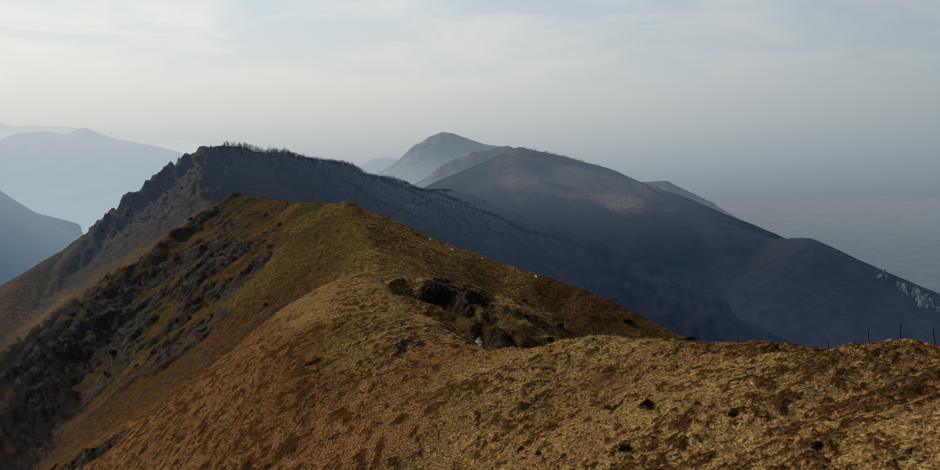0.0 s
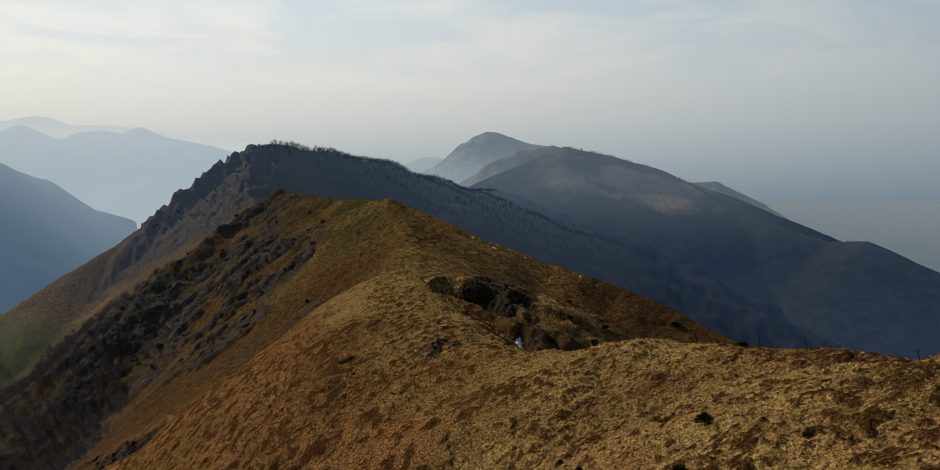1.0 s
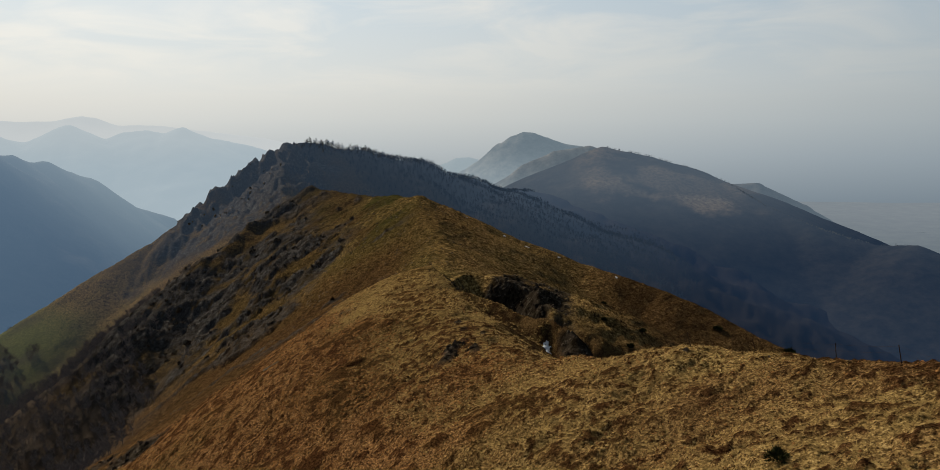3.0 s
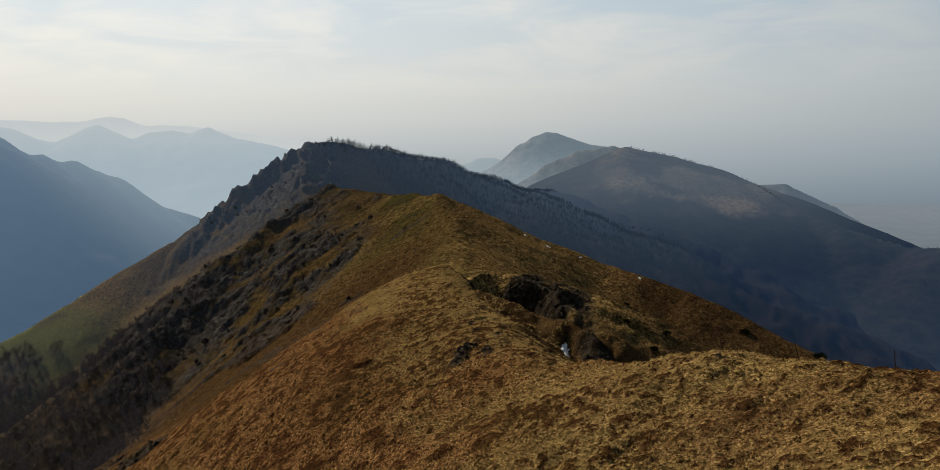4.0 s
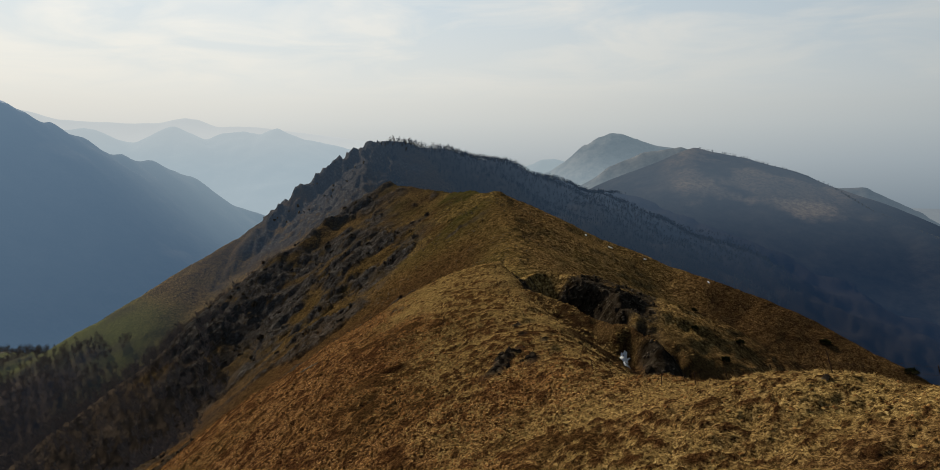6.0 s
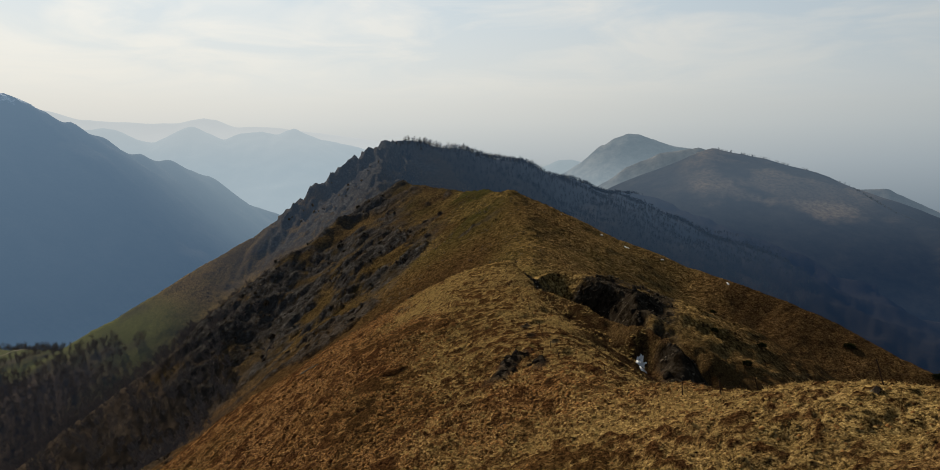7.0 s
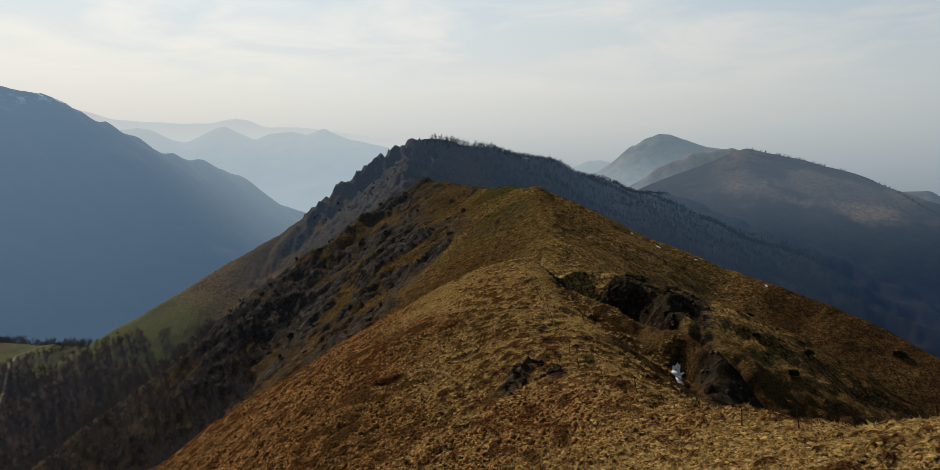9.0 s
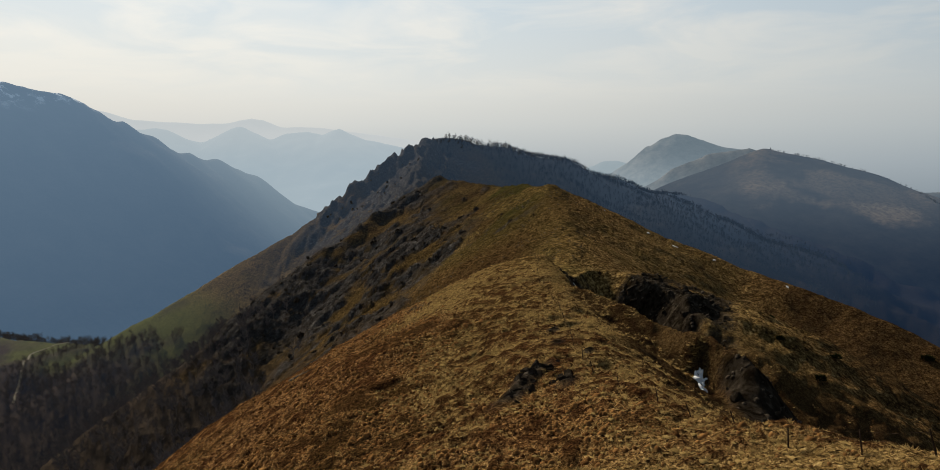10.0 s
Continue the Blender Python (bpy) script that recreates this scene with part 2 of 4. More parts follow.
def distance_material(name, dark, light, haze_glow, scale, low_air=None, span=(0, 1), axis="Z", top=None, pasture=None, deep=None):
    """Far hills: woods and pasture, with haze painted over them as emission.
    low_air: the haze colour at the far end of span, along one axis. top: (height, colour) of open ground or snow near
    the summit."""
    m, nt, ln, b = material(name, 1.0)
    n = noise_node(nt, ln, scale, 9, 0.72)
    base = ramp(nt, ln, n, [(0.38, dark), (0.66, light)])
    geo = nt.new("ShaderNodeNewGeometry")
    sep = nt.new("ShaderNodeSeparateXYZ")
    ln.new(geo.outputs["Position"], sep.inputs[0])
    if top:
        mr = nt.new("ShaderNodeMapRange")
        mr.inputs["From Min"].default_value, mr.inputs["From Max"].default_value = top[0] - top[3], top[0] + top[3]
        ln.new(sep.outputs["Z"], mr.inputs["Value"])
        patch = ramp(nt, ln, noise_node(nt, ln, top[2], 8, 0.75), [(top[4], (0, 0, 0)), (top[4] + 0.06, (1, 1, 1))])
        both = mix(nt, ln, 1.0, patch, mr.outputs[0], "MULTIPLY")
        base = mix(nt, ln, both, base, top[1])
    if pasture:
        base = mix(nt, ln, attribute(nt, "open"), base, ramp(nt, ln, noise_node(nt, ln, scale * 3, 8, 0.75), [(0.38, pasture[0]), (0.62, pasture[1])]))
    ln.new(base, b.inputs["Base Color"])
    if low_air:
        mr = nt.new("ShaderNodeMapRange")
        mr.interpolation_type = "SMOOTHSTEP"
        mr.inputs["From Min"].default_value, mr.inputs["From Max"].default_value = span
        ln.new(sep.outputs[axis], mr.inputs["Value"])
        glow = mix(nt, ln, mr.outputs[0], haze_glow, low_air)
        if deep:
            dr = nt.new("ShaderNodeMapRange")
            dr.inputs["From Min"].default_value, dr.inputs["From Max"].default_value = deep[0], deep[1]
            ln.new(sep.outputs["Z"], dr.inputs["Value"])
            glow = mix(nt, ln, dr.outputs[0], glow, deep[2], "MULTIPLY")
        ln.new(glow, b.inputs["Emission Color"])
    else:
        b.inputs["Emission Color"].default_value = (*haze_glow, 1)
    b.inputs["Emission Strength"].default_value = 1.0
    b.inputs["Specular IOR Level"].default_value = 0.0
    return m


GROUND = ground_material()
STONE = stone_material()
# base colour darkened, standing in for shade on the cliffs and edges
DARK_STONE = stone_material("shade_darkened_stone", 0.42)
# lighter base stands in for haze on summit crags; boulders are really pale
PALE_STONE = stone_material("pale_boulder_and_hazed_stone", 2.3)
SNOW = grain_material("old_snow", (0.72, 0.75, 0.80), (0.86, 0.87, 0.89), 1.5, 0.6)
IRON = grain_material("rusted_iron", (0.018, 0.014, 0.012), (0.06, 0.04, 0.03), 8.0, 0.7)
BARK = grain_material("grey_bark", (0.045, 0.038, 0.032), (0.11, 0.098, 0.085), 4.0)
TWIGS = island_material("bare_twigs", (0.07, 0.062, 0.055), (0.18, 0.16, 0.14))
# haze painted as emission, stronger and bluer on the farther woods
WOODS = island_material("hazed_leafless_woods", (0.05, 0.040, 0.033), (0.15, 0.118, 0.096), haze_glow=(0.0062, 0.0066, 0.0078))
FAR_WOODS = island_material("hazed_far_woods", (0.006, 0.006, 0.006), (0.026, 0.023, 0.021), haze_glow=(0.016, 0.027, 0.043))
HILL_WOODS = island_material("woods_in_haze", (0.016, 0.0155, 0.015), (0.045, 0.042, 0.038), haze_glow=(0.040, 0.052, 0.066))
RUSSET_GRASS = island_material("russet_bent_grass", (0.055, 0.025, 0.009), (0.29, 0.150, 0.052))
TUSSOCK = island_material("bleached_tussock_grass", (0.098, 0.060, 0.021), (0.365, 0.248, 0.093))
SHRUB = island_material("dark_juniper", (0.010, 0.014, 0.006), (0.045, 0.048, 0.018))
TRACK = grain_material("pale_gravel", (0.16, 0.145, 0.115), (0.30, 0.275, 0.22), 0.8)


# ---- land forms ----
def lattice(ix, iy, seed):
    h = (ix * 374761393 + iy * 668265263 + seed * 974634777) & 0x7FFFFFFF
    h = ((h ^ (h >> 13)) * 1274126177) & 0x7FFFFFFF
    return ((h ^ (h >> 16)) & 0xFFFF) / 65535.0 * 2 - 1


def vnoise(x, y, seed):
    fx, fy = np.floor(x), np.floor(y)
    ix, iy = fx.astype(np.int64), fy.astype(np.int64)
    u, v = x - fx, y - fy
    u, v = u * u * u * (u * (6 * u - 15) + 10), v * v * v * (v * (6 * v - 15) + 10)
    a, b = lattice(ix, iy, seed), lattice(ix + 1, iy, seed)
    c, d = lattice(ix, iy + 1, seed), lattice(ix + 1, iy + 1, seed)
    return (a + (b - a) * u) * (1 - v) + (c + (d - c) * u) * v


def fbm(x, y, size, octaves, seed, gain=0.5, ridged=False):
    x, y = np.asarray(x, float), np.asarray(y, float)
    total, amp, f = np.zeros(x.shape), 1.0, 1.0 / size
    for k in range(octaves):
        # each octave is turned a little, so that no grid shows
        c, s = math.cos(0.6 + 1.1 * k), math.sin(0.6 + 1.1 * k)
        n = vnoise((c * x - s * y) * f, (s * x + c * y) * f, seed + 17 * k)
        total += amp * ((1 - 2 * np.abs(n)) if ridged else n)
        amp, f = amp * gain, f * 2.03
    return total


def smooth(a, b, v):
    t = np.clip((v - a) / (b - a), 0, 1)
    return t * t * (3 - 2 * t)


def smax(a, b, k):
    h = np.clip(0.5 + 0.5 * (a - b) / k, 0, 1)
    return b + (a - b) * h + k * h * (1 - h)


def ridge(x, y, line, curve=0.0, cap=0.7, round_=1.5):
    """The height of a ridge: a crest line of (x, y, z, slope on its left, slope on its right), falling away on both sides.
    curve: how the slope grows with distance, up to cap."""
    best = np.full(x.shape, -1e9)
    for (ax, ay, az, al, ar), (bx, by, bz, bl, br) in zip(line, line[1:]):
        dx, dy = bx - ax, by - ay
        n2 = dx * dx + dy * dy
        t = np.clip(((x - ax) * dx + (y - ay) * dy) / n2, 0, 1)
        px, py = x - (ax + t * dx), y - (ay + t * dy)
        d = np.sqrt(px * px + py * py + round_ * round_) - round_
        side = smooth(-1, 1, (px * dy - py * dx) / math.sqrt(n2) / (0.35 * np.sqrt(px * px + py * py) + 0.5))
        slope = (al + (bl - al) * t) * (1 - side) + (ar + (br - ar) * t) * side
        if np.any(curve):
            reach = np.maximum((cap - slope) / (2 * curve), 0)
            e = np.minimum(d, reach)
            drop = slope * e + curve * e * e + np.maximum(slope, cap) * (d - e)
        else:
            drop = slope * d
        best = np.maximum(best, az + (bz - az) * t - drop)
    return best


# crest lines: x, y, z, slope to the left, slope to the right (seen along the line)
MAIN = [(30, -500, 110, 0.5, 0.6), (38, -60, 20, 0.4, 0.6), (41, 20, -6, 0.36, 0.6), (39, 52, -17.5, 0.30, 0.55), (38.5, 62, -21.0, 0.28, 0.55), (37.5, 72, -23.8, 0.27, 0.55), (31, 84, -26.8, 0.28, 0.55), (20, 97, -30.6, 0.3, 0.5),
        (7, 113, -37.4, 0.28, 0.45), (1, 122, -40.4, 0.24, 0.45), (-6, 137, -43.2, 0.2, 0.45), (-15, 165, -45.8, 0.14, 0.52), (-28.5, 205, -49.4, 0.12, 0.55), (-35, 235, -50.8, 0.24, 0.9), (-36.5, 244, -51.6, 0.9, 2.0)]
BACK = [(-39, 250, -61, 0.5, 0.6), (-37, 264, -65, 0.5, 0.5), (-40, 300, -68.5, 0.5, 0.40), (-52, 370, -65, 0.55, 0.45), (-70, 430, -57, 0.6, 0.46), (-84, 474, -53, 0.62, 0.47),
        (-130, 520, -58, 0.64, 0.6), (-193, 587, -59, 0.66, 0.65), (-240, 680, -88, 0.6, 0.6), (-310, 820, -98, 0.55, 0.6), (-370, 960, -72, 0.6, 0.6), (-409, 1064, -45, 0.7, 0.6)]
RIB_WEST = [(-193, 587, -59, 0.6, 0.9), (-232, 556, -84, 0.6, 0.9), (-258, 520, -108, 0.6, 0.9), (-272, 465, -140, 0.62, 0.85), (-292, 420, -178, 0.62, 0.7), (-330, 360, -225, 0.6, 0.6)]
RIB_CLIFF = [(-37, 262, -62, 0.9, 0.9), (-30, 276, -62.5, 0.5, 1.3), (-18, 280, -63.3, 0.22, 1.6), (-5, 268, -65, 0.22, 1.8), (4, 248, -69, 0.25, 1.6), (12, 225, -78, 0.4, 1.2)]
SPUR_EAST = [(-84, 474, -53.5, 0.8, 0.75), (-50, 472, -68, 0.8, 0.55), (-18, 470, -81, 0.8, 0.42), (26, 449, -92, 0.8, 0.34), (66, 430, -101, 0.8, 0.36), (95, 409, -110, 0.8, 0.4),
             (125, 376, -122, 0.8, 0.45), (180, 310, -152, 0.8, 0.5), (260, 220, -205, 0.8, 0.5)]
RIDGE_WEST = [(-409, 1064, -46, 0.6, 1.1), (-428, 1020, -58, 0.8, 1.1), (-459, 960, -92, 0.8, 1.1), (-478, 915, -122, 0.62, 1.0), (-516, 880, -160, 0.42, 0.9), (-557, 815, -210, 0.3, 0.9),
              (-629, 714, -264, 0.22, 0.8), (-699, 640, -275, 0.16, 0.55), (-770, 575, -283, 0.14, 0.5), (-1000, 450, -310, 0.15, 0.4)]
SADDLE = [(-600, 735, -264, 0.3, 0.8), (-680, 722, -283, 0.16, 0.8), (-780, 725, -293, 0.12, 0.8), (-900, 740, -301, 0.12, 0.8), (-1100, 760, -312, 0.15, 0.8)]
RIDGE_WOOD = [(-409, 1064, -46, 1.2, 0.7), (-368, 1122, -48, 1.1, 0.6), (-321, 1208, -54, 0.9, 0.5), (-252, 1326, -78, 0.6, 0.46), (-183, 1489, -115, 0.6, 0.40), (-129, 1695, -168, 0.6, 0.34),
              (-60, 2000, -182, 0.6, 0.32), (60, 2150, -225, 0.6, 0.32)]


LIP = [0, 2.0, 6.5, 7.6, 6.6, 4.2, 3.6, 2.4, 1.4, 0]      # how far the brink stands up, along y


def land(x, y, detail=True):
    """Height of the ground, and how far it is rock, green, russet or wooded."""
    x, y = np.asarray(x, float), np.asarray(y, float)
    wx, wy = fbm(x, y, 60, 3, 5) * 4, fbm(x, y, 60, 3, 55) * 4
    far = smooth(150, 500, y)
    X, Y = x + wx * far, y + wy * far
    main = ridge(x, y, MAIN, 0.0054 + 0.0034 * smooth(165, 212, y), 0.92, 3.0)
    # the shaded side of the crest breaks off along a ragged edge
    brink = np.interp(y, [140, 150, 161, 166, 171, 178, 184, 188, 196, 205, 222, 236], [13, 12, 10, 8, 4.4, -2.0, -8.0, -13.5, -16.5, -19, -26.5, -31.5])
    off = (x - brink) * 0.78 + fbm(x, y, 9, 3, 75) * 1.3
    lift = np.interp(y, [148, 156, 161, 166, 171, 178, 184, 188, 196, 205], LIP) * np.exp(-((off + 1.0) / np.where(off < -1, np.interp(y, [160, 172, 182], [2.6, 3.4, 4.4]), 6.0)) ** 2)
    broken = smooth(143, 149, y) * smooth(248, 236, y)
    plunge = np.interp(y, [150, 170, 184], [0.2, 0.2, 1.35])
    main = main + broken * lift - broken * plunge * np.clip(off, 0, 13)
    back = ridge(X, Y, BACK, 0.0006, 0.85, 4.0)
    west = ridge(X, Y, RIB_WEST, 0.0, 0.7, 3.0)
    cliff = ridge(x + fbm(x, y, 12, 3, 71) * 2.5, y + fbm(x, y, 12, 3, 72) * 2.5, RIB_CLIFF, 0.003, 1.0, 0.8)
    east = ridge(X, Y, SPUR_EAST, 0.0010, 0.75, 5.0)
    rw = ridge(X, Y, RIDGE_WEST, 0.0, 0.7, 6.0)
    rw = smax(rw, ridge(X, Y, SADDLE, 0.0, 0.7, 12.0), 10.0)
    wood = ridge(X + wx * 2, Y + wy * 2, RIDGE_WOOD, 0.0, 0.7, 10.0)
    h = smax(main, back, 3.0)
    h = smax(h, west, 6.0)
    h = smax(h, cliff, 1.2)
    h = smax(h, east, 5.0)
    h = smax(h, rw, 12.0)
    h = smax(h, wood, 20.0)
    floor = -650 + 60 * fbm(x, y, 900, 3, 9) * 0.5
    h = smax(h, floor, 60.0)
    # masks
    n1, n2, n3 = fbm(x, y, 45, 4, 21), fbm(x, y, 18, 4, 22), fbm(x, y, 160, 3, 23)
    strike = fbm((0.95 * y - 0.3 * x), (0.95 * x + 0.3 * y) * 0.3, 20, 4, 29)      # beds of rock run up the slope
    face = smooth(-105, -165, x + 25 * n1) * smooth(310, 380, y) * smooth(760, 640, y) * smooth(-380, -320, x)
    rock = face * smooth(-195, -165, h + 20 * n1) * smooth(374, 396, y + 14 * n1 + 8 * n2) * smooth(-0.38, 0.05, 0.8 * strike + 0.45 * n2 + 0.2 + 0.25 * smooth(60, 0, np.abs(west - h)))
    # the grass of the two tops and of the slope between them runs down to a ragged edge
    edge = np.interp(y, [363, 400, 425, 458, 490, 550, 575, 600], [-165, -140, -122, -138, -155, -184, -198, -210])
    rock = rock * smooth(20, -16, x - edge + 16 * n1 + 12 * n2 - 14 * strike)
    rock = np.maximum(rock, 0.8 * smooth(0.30, 0.5, strike + 0.5 * n2) * smooth(300, 340, y) * smooth(560, 530, y) * smooth(-230, -190, x) * smooth(-70, -105, x))
    rock = np.maximum(rock, smooth(9, 4, np.hypot(x + 137, (y - 437) * 0.6) + 5 * n2))
    high = smooth(32, 12, h - rw + 10 * n1) * smooth(-165, -120, h) * smooth(-395, -425, x + 12 * n1) * smooth(1085, 1060, y)
    rock = np.maximum(rock, high * smooth(-0.75, -0.25, n1 * 0.6 + 0.7 * strike))
    crag = smooth(-300, -328, x + 14 * n1) * smooth(765, 820, y + 25 * n1) * smooth(1110, 1070, y) * smooth(-520, -470, x)
    rock = np.maximum(rock, crag * smooth(-0.5, -0.05, 0.6 * n1 + 0.7 * strike + 0.42))
    onc = smooth(2.0, 0.5, h - cliff) * smooth(-44, -34, x) * smooth(222, 236, y) * smooth(300, 280, y) * smooth(13, 6, x)
    rock = np.maximum(rock, onc * smooth(-17, -12, cliff + 61 + 0.32 * np.maximum(x + 18, 0)) * smooth(-0.9, -0.3, n2 + 0.35 * strike - 0.7 * smooth(0, 3, y - 270 - 0.35 * (x + 20))))
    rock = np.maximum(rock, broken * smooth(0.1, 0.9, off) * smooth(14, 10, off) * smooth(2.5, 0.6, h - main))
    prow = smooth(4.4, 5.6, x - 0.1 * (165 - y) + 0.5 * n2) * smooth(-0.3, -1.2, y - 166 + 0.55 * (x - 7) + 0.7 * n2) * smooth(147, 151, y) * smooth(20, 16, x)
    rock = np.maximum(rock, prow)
    lip = np.maximum(smooth(1.5, 0.4, np.abs(x + 13.8 - 0.1 * (y - 136)) + 0.8 * n2) * smooth(7, 4, np.abs(y - 135)), smooth(2.0, 0.8, np.hypot(x + 9.8, (y - 134.6) * 0.6) + n2))
    rock = np.maximum(rock, lip)
    for sx, sy, sr in ((-13.5, 149.0, 0.9), (-9.4, 145.0, 0.7), (-10.0, 113.0, 0.6), (-15.5, 156.0, 0.8)):
        rock = np.maximum(rock, smooth(1.0, 0.55, np.hypot((x - sx) / sr, (y - sy) / (sr * 1.5)) + 0.5 * n2))
    seam = smooth(9, 2, np.abs((x + 47) * 0.28 + (y - 201) * 0.96 - 6 * n1)) * smooth(-44, -56, x) * smooth(-190, -130, x)
    rock = np.maximum(rock, seam * smooth(-0.1, 0.25, n2 + 0.5 * strike))
    woodm = smooth(50, 10, h - wood) * smooth(500, 900, y) * smooth(-425, -395, x)
    woodm = np.maximum(woodm, smooth(-130, -165, h - 25 * n1) * smooth(-180, -260, x) * smooth(620, 420, y + 0.25 * x - 80 * n1))
    woodm = np.maximum(woodm, smooth(-150, -210, h) * smooth(60, 160, x))
    brow = smooth(70, 30, np.hypot(x + 318, (y - 1050) * 0.8) + 14 * n1)
    woodm = woodm * (1 - 0.75 * brow)
    greenm = smooth(0.0, 0.5, n3 + 0.3) * smooth(300, 380, y) * smooth(620, 520, y) * smooth(-170, -110, x) * smooth(-50, -88, x)
    greenm = np.maximum(greenm, 0.9 * smooth(-190, -245, h) * smooth(-340, -320, h) * smooth(-430, -520, x) * smooth(560, 600, y))
    greenm = np.maximum(greenm, 0.35 * smooth(600, 680, y) * smooth(-250, -300, x))
    greenm = np.maximum(greenm, 0.45 * smooth(20, -10, np.abs(h - rw)) * smooth(-420, -470, x))
    crest_x = np.interp(y, [p[1] for p in MAIN], [p[0] for p in MAIN])
    russ = smooth(4, -9, x - np.interp(y, [40, 110, 145, 165, 200, 230], [-3, -9, -18, -30, -50, -64]) + 7 * n1 + 5 * n2) * smooth(290, 230, y) * 0.88
    russ = np.maximum(russ, 0.45 * smooth(0, 40, x + 8 * n1) * smooth(130, 150, y))
    russ = np.maximum(russ, 0.4 * smooth(300, 340, y) * smooth(900, 700, y) * (1 - 0.6 * smooth(-60, 0, x)))
    greenm = np.maximum(greenm, (0.52 + 0.4 * smooth(-0.3, 0.4, n1 + 0.4 * n2)) * smooth(270, 310, y) * smooth(700, 600, y) * smooth(-45, -85, x + 0.25 * (y - 400)))
    # the flank turned from the sun is painted darker, for its shade
    heath_and_shade = 0.85 * smooth(1, 8, x - crest_x + 4 * n2) * smooth(112, 135, y) * smooth(258, 230, y)
    heath_and_shade = np.maximum(heath_and_shade, 0.7 * smooth(-0.5, 0.3, n2 + strike) * smooth(-75, -130, x + 25 * n1) * smooth(310, 350, y) * smooth(660, 560, y))
    heath_and_shade = np.maximum(heath_and_shade, 0.5 * smooth(-215, -250, x) * smooth(580, 660, y) * smooth(-430, -390, x + 0.25 * (900 - y)) * smooth(-0.4, 0.4, n1))
    heath_and_shade = np.maximum(heath_and_shade, 0.4 * smooth(-0.3, 0.4, n1 + 0.5 * n2) * smooth(-40, -80, x) * smooth(290, 330, y) * smooth(470, 430, y))
    heath_and_shade = np.maximum(heath_and_shade, 0.8 * smooth(820, 900, y) * smooth(-520, -470, x) * smooth(-370, -385, x))
    woodm = np.maximum(woodm, 0.12 * smooth(600, 680, y) * smooth(-250, -300, x))
    heath_and_shade = np.maximum(heath_and_shade, np.minimum(0.85, 0.35 + 0.3 * smooth(-0.2, 0.5, n1 + 0.4 * n2) + 0.4 * smooth(12, 60, x)) * smooth(-40, 10, x) * smooth(235, 275, y) * smooth(600, 500, y))
    russ = np.maximum(russ, np.clip(0.36 + 0.22 * smooth(6, 20, x) * smooth(70, 94, y) + 0.5 * n2 + 0.3 * n1, 0, 0.85) * smooth(150, 120, y))
    behind = smooth(450, 350, y) * smooth(215, 250, y) * smooth(-45, -85, x)
    russ, heath_and_shade = np.maximum(russ, 0.9 * behind), np.maximum(heath_and_shade, 0.78 * behind)
    greenm = greenm * (1 - 0.7 * behind)
    heath_and_shade = np.maximum(heath_and_shade, 0.52 * smooth(300, 340, y) * smooth(640, 590, y) * smooth(-110, -150, x))
    heath_and_shade = heath_and_shade * (1 - 0.85 * smooth(1.0, 0.5, np.hypot((x - 17) / 16, (y - 273) / 13) + 0.4 * n2))      # a sunlit bank, its light painted in as a patch of straw colour
    heath_and_shade = np.maximum(heath_and_shade, 0.2 * brow)
    heath_and_shade = np.maximum(heath_and_shade, 0.5 * smooth(600, 680, y) * smooth(-250, -300, x) * smooth(-205, -175, h))
    heath_and_shade = np.maximum(heath_and_shade, np.clip(0.58 + 0.5 * n2 + 0.3 * n1, 0, 0.88) * smooth(3, 16, x) * smooth(145, 130, y) * (0.3 + 0.7 * smooth(70, 94, y)))       # darker patches in the grass of the shoulder
    russ = np.maximum(russ, brow)
    rock = rock * np.where(y > 300, smooth(-0.7, -0.1, fbm(x, y, 6, 3, 81) + 0.4), 1.0)
    # raised dark clumps on a paler turf, thicker on some stretches than on others
    stand = 0.34 * fbm(x, y, 9, 4, 95) + 0.12 * fbm(x, y, 2.2, 2, 96)
    clump = smooth(0.12, 0.42, 0.6 * vnoise(x / 0.9 + 0.7 * n2, y / 0.9 + 0.7 * n1, 91) + 0.45 * vnoise(y / 0.38, x / 0.38, 93) + stand)
    big = smooth(0.10, 0.38, 0.7 * vnoise(x / 1.3 + 0.8 * n2, y / 2.2 + 0.8 * n1, 98) + 0.4 * vnoise(y / 0.6, x / 0.6, 93) + 0.6 * stand)
    clump = clump + (big - clump) * smooth(0.3, 0.65, russ) * smooth(8, -8, x)
    hump = 1 - 0.62 * clump
    if detail:
        grassy = (1 - rock)
        close = smooth(420, 200, y) * smooth(-200, -90, x) * smooth(150, 70, x)
        lumps = np.abs(fbm(x, y, 3.4, 2, 31)) * 0.30 + 0.22 * clump + 0.16 * vnoise(x / 0.30, y / 0.30, 97) - 0.15
        pits = np.minimum(0, fbm(x, y, 3.4, 2, 35, 0.5) + 0.35) * 0.8
        h = h + grassy * close * (lumps + pits) + grassy * (fbm(x, y, 14, 3, 37) * 0.5 + fbm(x, y, 70, 3, 38) * 1.3 * smooth(120, 260, y)) + grassy * smooth(230, 330, y) * (np.abs(fbm(x, y, 5.5, 3, 47)) * 1.0 - 0.3) * (1 - 0.65 * smooth(-70, -20, x))
        across, down = 0.95 * y - 0.3 * x + 1.6 * n2, (0.95 * x + 0.3 * y) * 0.42
        jag = fbm(across, down, 13, 4, 41, 0.6, True)
        columns = fbm(0.93 * x + 0.37 * y + 3 * n2, (0.37 * x - 0.93 * y) * 0.25, 12, 4, 44, 0.6, True)
        jag = jag + (columns - jag) * smooth(760, 860, y)
